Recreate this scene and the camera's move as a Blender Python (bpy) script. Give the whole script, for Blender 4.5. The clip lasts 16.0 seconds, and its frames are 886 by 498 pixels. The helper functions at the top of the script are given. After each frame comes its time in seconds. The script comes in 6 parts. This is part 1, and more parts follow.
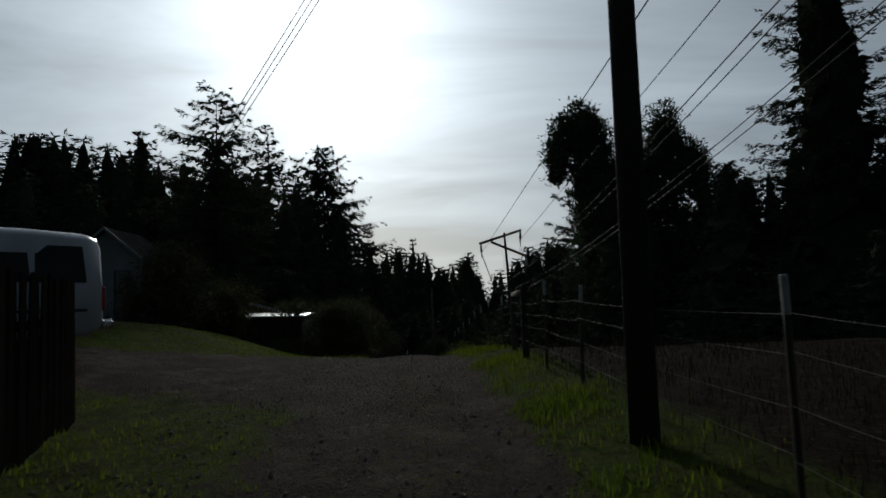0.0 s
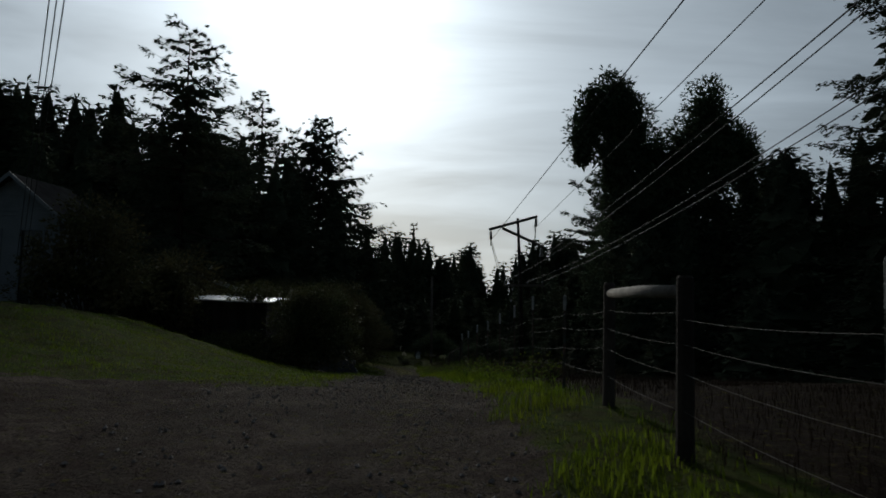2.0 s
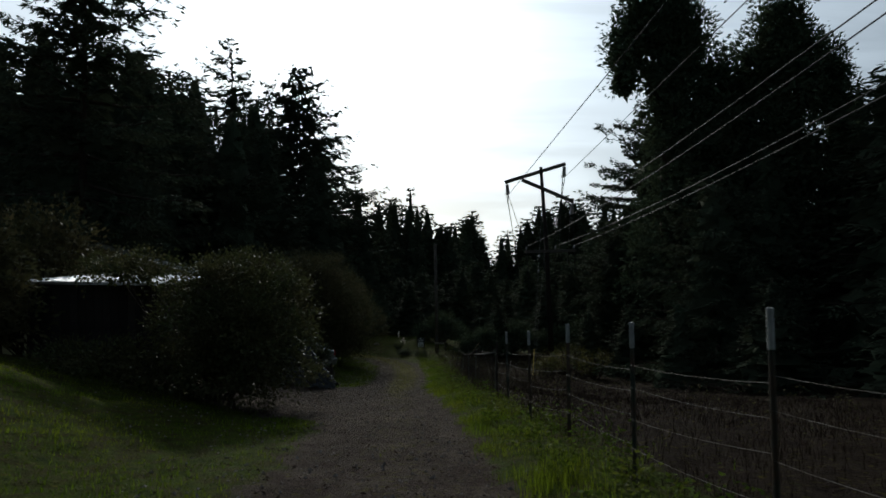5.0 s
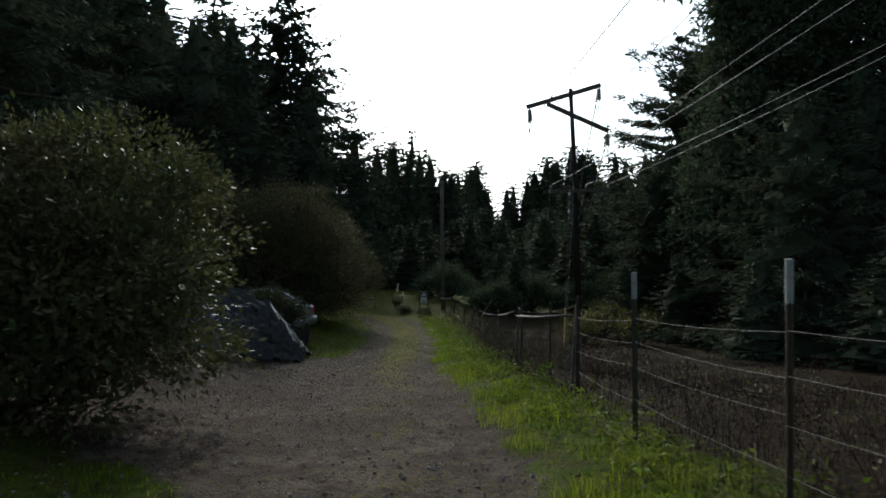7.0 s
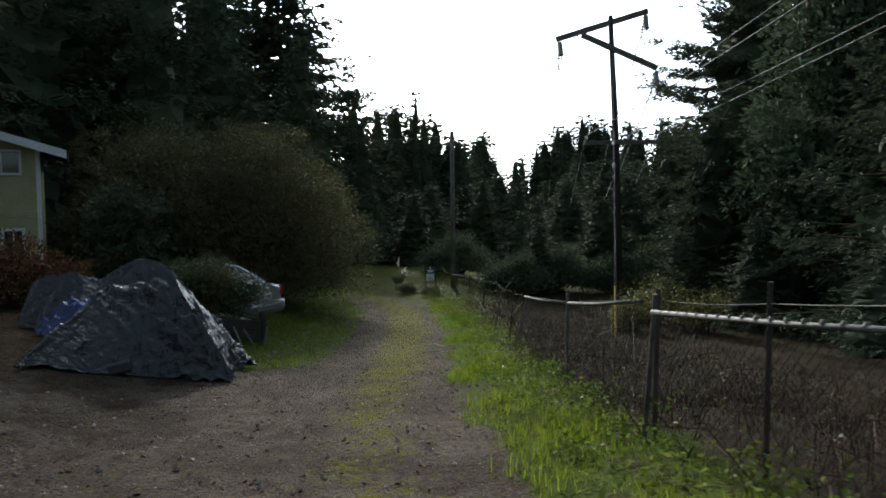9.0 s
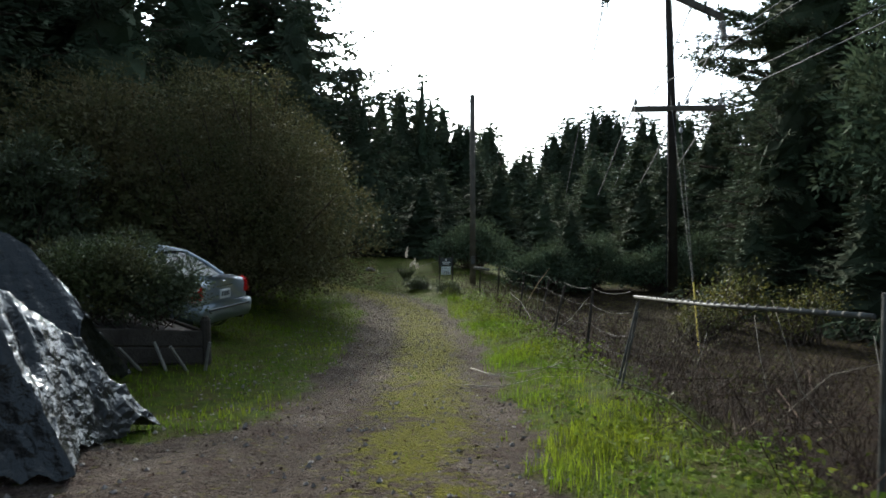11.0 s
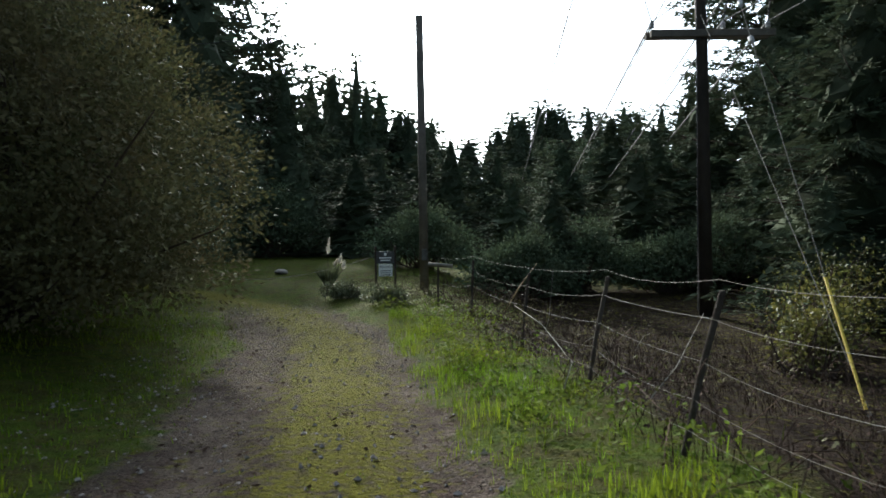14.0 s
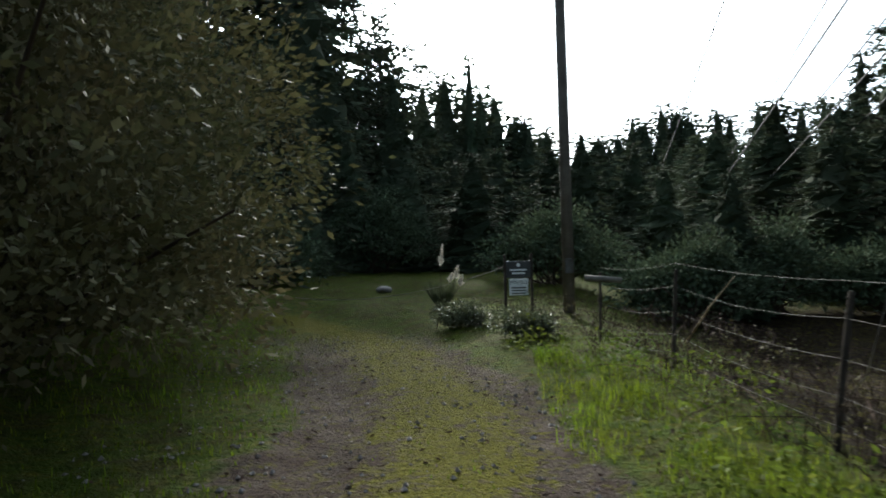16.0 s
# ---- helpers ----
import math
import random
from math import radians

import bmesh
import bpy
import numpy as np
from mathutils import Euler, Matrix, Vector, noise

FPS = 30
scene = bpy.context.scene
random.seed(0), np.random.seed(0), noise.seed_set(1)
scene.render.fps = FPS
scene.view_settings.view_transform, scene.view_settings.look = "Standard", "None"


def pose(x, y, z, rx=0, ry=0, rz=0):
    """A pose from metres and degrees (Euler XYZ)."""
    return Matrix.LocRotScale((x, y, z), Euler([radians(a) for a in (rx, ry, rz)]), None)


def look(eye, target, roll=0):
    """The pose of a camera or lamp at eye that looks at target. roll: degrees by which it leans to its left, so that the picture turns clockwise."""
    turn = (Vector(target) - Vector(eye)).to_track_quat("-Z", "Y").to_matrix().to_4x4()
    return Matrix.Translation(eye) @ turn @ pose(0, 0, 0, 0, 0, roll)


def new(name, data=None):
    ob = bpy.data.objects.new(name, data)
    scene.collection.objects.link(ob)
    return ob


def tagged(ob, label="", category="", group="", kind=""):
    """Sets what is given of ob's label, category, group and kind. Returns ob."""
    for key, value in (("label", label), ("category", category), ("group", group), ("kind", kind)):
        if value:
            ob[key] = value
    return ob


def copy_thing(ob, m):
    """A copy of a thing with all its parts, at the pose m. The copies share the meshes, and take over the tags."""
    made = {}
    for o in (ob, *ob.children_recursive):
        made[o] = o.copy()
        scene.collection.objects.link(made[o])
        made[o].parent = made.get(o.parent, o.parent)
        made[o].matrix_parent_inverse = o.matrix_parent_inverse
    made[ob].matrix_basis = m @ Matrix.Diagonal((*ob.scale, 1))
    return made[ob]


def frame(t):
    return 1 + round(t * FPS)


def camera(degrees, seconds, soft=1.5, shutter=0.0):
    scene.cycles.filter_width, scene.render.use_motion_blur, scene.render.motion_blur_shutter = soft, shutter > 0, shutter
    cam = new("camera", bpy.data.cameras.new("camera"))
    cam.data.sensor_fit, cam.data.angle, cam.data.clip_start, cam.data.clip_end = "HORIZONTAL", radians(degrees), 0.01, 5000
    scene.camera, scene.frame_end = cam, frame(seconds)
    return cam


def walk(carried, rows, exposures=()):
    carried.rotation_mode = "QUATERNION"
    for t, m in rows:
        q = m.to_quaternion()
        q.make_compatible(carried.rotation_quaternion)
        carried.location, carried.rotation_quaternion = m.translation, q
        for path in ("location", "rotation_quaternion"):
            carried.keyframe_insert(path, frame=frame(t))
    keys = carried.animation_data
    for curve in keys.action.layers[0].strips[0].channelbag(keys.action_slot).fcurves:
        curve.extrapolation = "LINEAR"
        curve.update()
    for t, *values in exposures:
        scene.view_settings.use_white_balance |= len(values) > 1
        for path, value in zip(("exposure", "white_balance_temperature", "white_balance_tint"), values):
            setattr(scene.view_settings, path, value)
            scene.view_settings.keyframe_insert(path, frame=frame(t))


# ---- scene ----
cam = camera(62.7, 16.0, soft=1.7, shutter=0.2)
METRES, EYE, TILT, LEAN, TURN = 56.0, 1.4, 4.4, 2.0, 0.0
ROWS = [
    (0.0, 0.0, 0.0, 0.0, 0.0, 0.0, -0.0),
    (0.5, -0.0009, 0.0392, -0.0024, 0.03, 0.24, -0.04),
    (1.0, -0.0019, 0.0784, -0.0041, 0.1, 0.18, -0.09),
    (1.5, -0.0043, 0.1196, -0.0073, 0.06, -1.17, -1.91),
    (2.0, -0.0054, 0.1486, -0.0094, 0.05, -0.78, -3.14),
    (2.5, -0.0071, 0.1881, -0.0116, -0.07, -0.16, -3.42),
    (3.0, -0.0082, 0.2278, -0.0142, -0.18, -0.22, -2.63),
    (3.5, -0.009, 0.2664, -0.017, -0.22, -0.99, -1.53),
    (4.0, -0.0101, 0.3044, -0.0202, -0.15, -1.37, -1.35),
    (6.5, -0.0191, 0.4779, -0.0495, -0.24, -5.71, -1.52),
    (7.0, -0.0202, 0.5152, -0.056, -0.09, -6.26, -2.02),
    (7.5, -0.0213, 0.5505, -0.0622, 0.02, -6.89, -2.26),
    (8.0, -0.022, 0.5834, -0.0682, -0.03, -7.4, -1.76),
    (8.5, -0.0228, 0.615, -0.0743, 0.01, -7.77, -1.25),
    (9.0, -0.0242, 0.6448, -0.0798, 0.24, -8.08, -1.78),
    (9.5, -0.0258, 0.6726, -0.0854, 0.51, -8.27, -1.94),
    (12.0, -0.038, 0.7968, -0.1112, 0.12, -8.34, -2.5),
    (12.5, -0.0366, 0.824, -0.1165, -2.19, -8.26, -2.18),
    (13.0, -0.0354, 0.8504, -0.1214, -3.31, -8.05, -2.08),
    (13.5, -0.0341, 0.8759, -0.1262, -4.05, -7.9, -1.35),
    (14.0, -0.0334, 0.8992, -0.1303, -4.29, -7.84, -1.63),
    (14.5, -0.0327, 0.9212, -0.1342, -4.25, -7.63, -1.43),
    (15.0, -0.0327, 0.9422, -0.1379, -3.78, -7.33, -1.25),
    (15.5, -0.0341, 0.9635, -0.1414, -1.7, -7.02, -0.89),
    (16.0, -0.0399, 0.9857, -0.1449, 4.42, -6.67, 0.17),
]
EXPOSURES = [(t, stops, 5750, 6) for t, stops in ((0.0, -1.5), (3.0, -1.32), (4.2, -1.08), (6.3, 0.38), (7.5, 0.92), (9.0, 1.42), (12.0, 1.88), (14.0, 1.85), (16.0, 1.7))]
walk(cam, [(t, pose(0, 0, EYE, TILT, LEAN, TURN) @ pose(METRES * x, METRES * y, METRES * z, 90 + pitch, roll, yaw)) for t, x, y, z, yaw, pitch, roll in ROWS], EXPOSURES)

# ---- light: low hazy sun ahead to the left, thin cloud ----
SUN_AZ, SUN_EL = radians(9.1), radians(21.4)          # azimuth to the left of +y
SUN_DIR = Vector((-math.sin(SUN_AZ) * math.cos(SUN_EL), math.cos(SUN_AZ) * math.cos(SUN_EL), math.sin(SUN_EL)))
sun = new("sun", bpy.data.lights.new("sun", "SUN"))
sun.data.energy, sun.data.angle, sun.data.color = 2.9, radians(2.0), (1.0, 0.9, 0.74)
sun.matrix_world = look((0, 0, 60), Vector((0, 0, 60)) - SUN_DIR)

world = bpy.data.worlds.new("sky")
scene.world = world
world.use_nodes = True
wt = world.node_tree
wt.nodes.clear()


def wnode(kind, **inputs):
    n = wt.nodes.new(kind)
    for k, v in inputs.items():
        n.inputs[k].default_value = v
    return n


def wmath(op, a, b=0.0):
    n = wt.nodes.new("ShaderNodeMath")
    n.operation = op
    for i, v in enumerate((a, b)):
        if isinstance(v, (int, float)):
            n.inputs[i].default_value = v
        else:
            wt.links.new(v, n.inputs[i])
    return n.outputs[0]


sky = wt.nodes.new("ShaderNodeTexSky")
sky.sky_type, sky.sun_disc = "NISHITA", False
sky.sun_elevation, sky.sun_rotation = SUN_EL, -SUN_AZ
sky.air_density, sky.dust_density, sky.ozone_density = 1.0, 2.0, 1.5
coord = wt.nodes.new("ShaderNodeTexCoord")
# thin cirrus: noise on a plane high above, stretched across the view
sep = wt.nodes.new("ShaderNodeSeparateXYZ")
wt.links.new(coord.outputs["Generated"], sep.inputs[0])
zz = wmath("ADD", wmath("MAXIMUM", sep.outputs["Z"], 0.0), 0.12)
comb = wt.nodes.new("ShaderNodeCombineXYZ")
wt.links.new(wmath("DIVIDE", sep.outputs["X"], zz), comb.inputs[0])
wt.links.new(wmath("MULTIPLY", wmath("DIVIDE", sep.outputs["Y"], zz), 2.1), comb.inputs[1])
cloud = wnode("ShaderNodeTexNoise", Scale=0.55, Detail=7.0, Roughness=0.58, Distortion=0.5)
wt.links.new(comb.outputs[0], cloud.inputs["Vector"])
ramp = wt.nodes.new("ShaderNodeValToRGB")
ramp.color_ramp.elements[0].position, ramp.color_ramp.elements[1].position = 0.36, 0.72
wt.links.new(cloud.outputs["Fac"], ramp.inputs["Fac"])
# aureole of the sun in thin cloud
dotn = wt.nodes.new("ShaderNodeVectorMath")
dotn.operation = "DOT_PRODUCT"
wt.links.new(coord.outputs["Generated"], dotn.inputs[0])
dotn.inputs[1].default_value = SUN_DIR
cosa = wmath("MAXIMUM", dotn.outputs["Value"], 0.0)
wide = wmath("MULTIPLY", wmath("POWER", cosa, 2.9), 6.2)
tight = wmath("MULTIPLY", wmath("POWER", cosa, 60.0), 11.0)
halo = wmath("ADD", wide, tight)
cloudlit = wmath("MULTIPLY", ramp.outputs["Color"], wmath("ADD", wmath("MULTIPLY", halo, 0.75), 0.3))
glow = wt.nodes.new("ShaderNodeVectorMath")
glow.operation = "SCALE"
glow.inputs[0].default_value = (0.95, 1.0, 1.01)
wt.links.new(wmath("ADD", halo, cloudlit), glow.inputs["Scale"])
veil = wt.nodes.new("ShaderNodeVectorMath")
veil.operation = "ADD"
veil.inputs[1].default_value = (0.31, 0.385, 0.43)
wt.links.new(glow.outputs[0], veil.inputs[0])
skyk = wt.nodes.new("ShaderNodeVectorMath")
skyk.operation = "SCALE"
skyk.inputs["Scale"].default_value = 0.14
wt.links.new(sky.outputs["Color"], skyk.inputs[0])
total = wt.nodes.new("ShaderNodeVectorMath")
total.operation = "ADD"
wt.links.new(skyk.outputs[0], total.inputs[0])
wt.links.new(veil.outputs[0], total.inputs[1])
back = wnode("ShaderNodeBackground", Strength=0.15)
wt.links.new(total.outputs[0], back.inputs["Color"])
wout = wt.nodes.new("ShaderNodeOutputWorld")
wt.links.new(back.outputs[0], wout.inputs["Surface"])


# ---- materials ----
def material(name, base, other=None, rough=0.8, scale=6.0, bump=0.3, bump_scale=40.0, metal=0.0, stain=0.3, per_object=0.0, per_island=0.0, spec=0.5, translucent=0.0, coat=0.0, depth=0.02):
    """A procedural surface: two colours mixed by noise at two sizes, with relief."""
    m = bpy.data.materials.new(name)
    m.use_nodes = True
    nt = m.node_tree
    b = nt.nodes["Principled BSDF"]
    tc = nt.nodes.new("ShaderNodeTexCoord")
    big = nt.nodes.new("ShaderNodeTexNoise")
    big.inputs["Scale"].default_value, big.inputs["Detail"].default_value = scale, 5.0
    small = nt.nodes.new("ShaderNodeTexNoise")
    small.inputs["Scale"].default_value, small.inputs["Detail"].default_value = bump_scale, 4.0
    for n in (big, small):
        nt.links.new(tc.outputs["Object"], n.inputs["Vector"])
    mix = nt.nodes.new("ShaderNodeMix")
    mix.data_type = "RGBA"
    mix.inputs["A"].default_value = (*base, 1)
    mix.inputs["B"].default_value = (*(other or [c * 0.6 for c in base]), 1)
    fac = nt.nodes.new("ShaderNodeMapRange")
    fac.inputs["From Min"].default_value, fac.inputs["From Max"].default_value = 0.35, 0.65
    nt.links.new(big.outputs["Fac"], fac.inputs["Value"])
    nt.links.new(fac.outputs["Result"], mix.inputs["Factor"])
    hsv = nt.nodes.new("ShaderNodeHueSaturation")
    nt.links.new(mix.outputs["Result"], hsv.inputs["Color"])
    vr = nt.nodes.new("ShaderNodeMapRange")
    vr.inputs["To Min"].default_value, vr.inputs["To Max"].default_value = 1 - stain, 1 + stain
    nt.links.new(small.outputs["Fac"], vr.inputs["Value"])
    last = vr.outputs["Result"]
    for amount, kind, out in ((per_object, "ShaderNodeObjectInfo", "Random"), (per_island, "ShaderNodeNewGeometry", "Random Per Island")):
        if amount:
            src = nt.nodes.new(kind)
            r = nt.nodes.new("ShaderNodeMapRange")
            r.inputs["To Min"].default_value, r.inputs["To Max"].default_value = 1 - amount, 1 + amount
            nt.links.new(src.outputs[out], r.inputs["Value"])
            mu = nt.nodes.new("ShaderNodeMath")
            mu.operation = "MULTIPLY"
            nt.links.new(last, mu.inputs[0])
            nt.links.new(r.outputs["Result"], mu.inputs[1])
            last = mu.outputs[0]
    nt.links.new(last, hsv.inputs["Value"])
    nt.links.new(hsv.outputs["Color"], b.inputs["Base Color"])
    b.inputs["Roughness"].default_value, b.inputs["Metallic"].default_value = rough, metal
    b.inputs["Specular IOR Level"].default_value = spec
    b.inputs["Coat Weight"].default_value = coat
    if bump:
        bn = nt.nodes.new("ShaderNodeBump")
        bn.inputs["Strength"].default_value, bn.inputs["Distance"].default_value = bump, depth
        nt.links.new(small.outputs["Fac"], bn.inputs["Height"])
        nt.links.new(bn.outputs[0], b.inputs["Normal"])
    if translucent:
        tr = nt.nodes.new("ShaderNodeBsdfTranslucent")
        nt.links.new(hsv.outputs["Color"], tr.inputs["Color"])
        ms = nt.nodes.new("ShaderNodeMixShader")
        ms.inputs[0].default_value = translucent
        nt.links.new(b.outputs[0], ms.inputs[1])
        nt.links.new(tr.outputs[0], ms.inputs[2])
        nt.links.new(ms.outputs[0], nt.nodes["Material Output"].inputs["Surface"])
    return m


NEEDLE = material("conifer_needles", (0.048, 0.066, 0.038), (0.064, 0.072, 0.045), 0.9, 0.5, 0, 9, per_island=0.25, per_object=0.2, translucent=0.12, spec=0.03)
CYPRESS = material("cypress_scales", (0.075, 0.105, 0.06), (0.1, 0.12, 0.07), 0.9, 0.4, 0, 9, per_island=0.35, translucent=0.1, spec=0.03)
LEAF = material("shrub_leaves", (0.055, 0.07, 0.024), (0.088, 0.08, 0.034), 0.6, 1.2, 0, 12, per_island=0.4, translucent=0.2, spec=0.1)
LAUREL = material("laurel_leaves", (0.072, 0.077, 0.03), (0.11, 0.092, 0.043), 0.7, 0.7, 0, 12, per_island=0.35, translucent=0.18, spec=0.08)
REDLEAF = material("russet_leaves", (0.17, 0.07, 0.03), (0.1, 0.06, 0.03), 0.6, 1.2, 0, 12, per_island=0.5, translucent=0.3, spec=0.15)
GREYLEAF = material("grey_green_leaves", (0.085, 0.1, 0.052), (0.06, 0.07, 0.036), 0.5, 1.2, 0, 12, per_island=0.4, translucent=0.2, spec=0.15)
YELLOWLEAF = material("yellowing_leaves", (0.11, 0.1, 0.025), (0.06, 0.075, 0.025), 0.6, 1.2, 0, 12, per_island=0.5, translucent=0.3, spec=0.15)
BARK = material("bark", (0.07, 0.05, 0.035), (0.04, 0.03, 0.022), 0.95, 2.5, 0.8, 18, spec=0.15)
GRASSBLADE = material("grass_blades", (0.084, 0.14, 0.009), (0.142, 0.172, 0.013), 0.7, 0.5, 0, 10, per_island=0.45, translucent=0.45, spec=0.0)
STRAW = material("dry_grass", (0.037, 0.025, 0.018), (0.025, 0.019, 0.0135), 0.9, 0.7, 0, 10, per_island=0.35, translucent=0.1, spec=0.03)
BRAMBLE = material("bramble_stems", (0.05, 0.033, 0.026), (0.07, 0.048, 0.037), 0.9, 1.5, 0, 12, per_island=0.5, spec=0.03)
WEATHERED = material("weathered_wood", (0.075, 0.062, 0.05), (0.042, 0.034, 0.028), 0.95, 3, 0.6, 30, per_object=0.25, spec=0.08)
CREOSOTE = material("dark_pole_wood", (0.05, 0.04, 0.033), (0.034, 0.028, 0.023), 0.85, 2.5, 0.7, 26, spec=0.15)
GREYPOLE = material("grey_pole_wood", (0.16, 0.135, 0.11), (0.1, 0.085, 0.07), 0.9, 2.5, 0.7, 26, spec=0.15)
DARKFENCE = material("dark_fence_wood", (0.022, 0.018, 0.016), (0.014, 0.012, 0.01), 1.0, 3, 0.6, 24, per_object=0.3, spec=0.0)
STEELPOST = material("green_steel_post", (0.045, 0.06, 0.045), (0.1, 0.06, 0.04), 0.6, 5, 0.3, 40, metal=0.4)
WHITETIP = material("white_post_paint", (0.42, 0.42, 0.4), (0.28, 0.28, 0.26), 0.55, 9, 0.2, 40)
GALV = material("galvanised_steel", (0.11, 0.11, 0.105), (0.06, 0.052, 0.045), 0.75, 8, 0.2, 50, metal=0.1, spec=0.2)
WIREMAT = material("fence_wire", (0.19, 0.18, 0.165), (0.11, 0.09, 0.07), 0.8, 5, 0, 30, spec=0.15)
MESHWIRE = material("rusted_mesh_wire", (0.06, 0.052, 0.045), (0.04, 0.03, 0.024), 0.9, 5, 0, 30, spec=0.05)
CABLE = material("dull_cable", (0.035, 0.035, 0.035), (0.05, 0.05, 0.05), 0.75, 5, 0, 30, spec=0.15)
PORCELAIN = material("insulator_glaze", (0.3, 0.29, 0.28), (0.22, 0.21, 0.2), 0.2, 5, 0, 30)
YELLOWPL = material("yellow_plastic", (0.6, 0.42, 0.03), (0.45, 0.33, 0.04), 0.5, 5, 0.1, 30)
TARP = material("black_plastic_sheet", (0.018, 0.018, 0.018), (0.026, 0.026, 0.026), 0.22, 2, 0.9, 7, spec=0.45, depth=0.07)
BLUETARP = material("blue_tarpaulin", (0.01, 0.02, 0.11), (0.015, 0.03, 0.15), 0.28, 2, 0.9, 9, spec=0.4, depth=0.06)
STONE = material("field_stone", (0.25, 0.22, 0.2), (0.16, 0.14, 0.13), 0.9, 4, 0.6, 22, per_object=0.25, per_island=0.35)
DULLBLOCK = material("dull_concrete", (0.13, 0.11, 0.1), (0.08, 0.07, 0.06), 0.95, 4, 0.5, 24, per_object=0.25, spec=0.1)
SILVER = material("silver_car_paint", (0.25, 0.28, 0.31), (0.22, 0.25, 0.275), 0.3, 2, 0, 30, metal=0.55, stain=0.06, coat=0.6)
VANPAINT = material("white_van_paint", (0.46, 0.48, 0.5), (0.4, 0.41, 0.42), 0.3, 2, 0, 30, stain=0.06, coat=0.5)
CARGLASS = material("car_glass", (0.012, 0.014, 0.015), (0.02, 0.022, 0.022), 0.1, 2, 0.5, 9, spec=0.25)
RUBBER = material("black_rubber", (0.02, 0.02, 0.02), (0.03, 0.03, 0.03), 0.8, 6, 0.2, 40)
TAILRED = material("red_lamp_lens", (0.45, 0.015, 0.012), (0.35, 0.01, 0.01), 0.15, 6, 0, 40)
CHROME = material("bright_metal", (0.6, 0.6, 0.6), (0.5, 0.5, 0.5), 0.2, 6, 0, 40, metal=1.0)
DARKTRIM = material("dark_trim", (0.03, 0.03, 0.032), (0.04, 0.04, 0.04), 0.5, 6, 0.1, 40)
PLATE = material("number_plate", (0.6, 0.6, 0.58), (0.5, 0.5, 0.48), 0.4, 6, 0, 40)
YELLOWWALL = material("pale_yellow_siding", (0.42, 0.38, 0.18), (0.35, 0.31, 0.15), 0.75, 1.5, 0.2, 20, per_object=0.06)
WHITEWALL = material("grey_white_siding", (0.24, 0.25, 0.26), (0.19, 0.2, 0.21), 0.7, 1.5, 0.2, 20, per_object=0.06)
TRIM = material("white_trim_paint", (0.7, 0.7, 0.68), (0.6, 0.6, 0.58), 0.6, 3, 0.1, 25)
ROOFING = material("grey_shingle_roof", (0.06, 0.057, 0.054), (0.04, 0.037, 0.035), 1.0, 2, 0.6, 16, spec=0.0)
METALROOF = material("worn_metal_roof", (0.55, 0.56, 0.58), (0.42, 0.43, 0.44), 0.28, 1.5, 0.25, 12, metal=0.8)
SHEDWOOD = material("dark_shed_boards", (0.06, 0.05, 0.04), (0.04, 0.034, 0.03), 0.9, 2, 0.5, 20, per_object=0.25, spec=0.15)
PANE = material("window_glass", (0.02, 0.025, 0.03), (0.03, 0.035, 0.04), 0.05, 2, 0, 20, spec=0.8)
SIGNWHITE = material("white_sign_board", (0.85, 0.85, 0.83), (0.78, 0.78, 0.76), 0.5, 3, 0, 20)
SIGNBLACK = material("black_sign_board", (0.03, 0.03, 0.035), (0.05, 0.05, 0.05), 0.5, 3, 0, 20)
PLUMEMAT = material("pampas_plume", (0.74, 0.7, 0.62), (0.62, 0.57, 0.48), 0.9, 3, 0, 20, per_island=0.3, translucent=0.3)
DEADWOOD = material("bleached_dead_wood", (0.22, 0.195, 0.16), (0.13, 0.115, 0.095), 0.9, 4, 0.4, 30, per_object=0.3)
TANWOOD = material("tan_peeled_wood", (0.3, 0.22, 0.1), (0.22, 0.16, 0.08), 0.8, 4, 0.3, 30)
WEEDLEAF = material("weed_leaves", (0.06, 0.1, 0.014), (0.1, 0.115, 0.018), 0.7, 1.2, 0, 12, per_island=0.45, translucent=0.35, spec=0.03)
LITTER = material("leaf_litter", (0.1, 0.065, 0.045), (0.035, 0.022, 0.016), 0.9, 2, 0, 20, per_island=0.6, spec=0.05)
SOILMAT = material("garden_soil", (0.06, 0.045, 0.035), (0.09, 0.065, 0.045), 1.0, 4, 0.8, 30)


# ---- mesh helpers ----
def np_mesh(name, verts, faces, mat, smooth=False):
    me = bpy.data.meshes.new(name)
    me.from_pydata([tuple(v) for v in np.asarray(verts, float).tolist()], [], [tuple(f) for f in (faces.tolist() if isinstance(faces, np.ndarray) else faces)])
    me.materials.append(mat)
    if smooth:
        me.polygons.foreach_set("use_smooth", [True] * len(me.polygons))
    me.update()
    return me


def part(name, geo, mat, parent=None, label="", smooth=False, at=None):
    """Links geometry (verts, faces) as one mesh object, under a thing where one is given."""
    ob = new(name, np_mesh(name, geo[0], geo[1], mat, smooth))
    if parent is not None:
        ob.parent = parent
    if at is not None:
        ob.matrix_basis = at
    if label:
        ob["label"] = label
    return ob


def thing(name, m, label, category, group="", kind=""):
    ob = new(name)
    ob.matrix_basis = m
    return tagged(ob, label, category, group, kind)


def join(*geos):
    vs, fs, k = [], [], 0
    for v, f in geos:
        v = np.asarray(v, float).reshape(-1, 3)
        vs.append(v)
        fs += [tuple(int(i) + k for i in q) for q in f]
        k += len(v)
    return np.concatenate(vs), fs


def moved(geo, m):
    v = np.asarray(geo[0], float)
    a = np.array(m)
    return v @ a[:3, :3].T + a[:3, 3], geo[1]


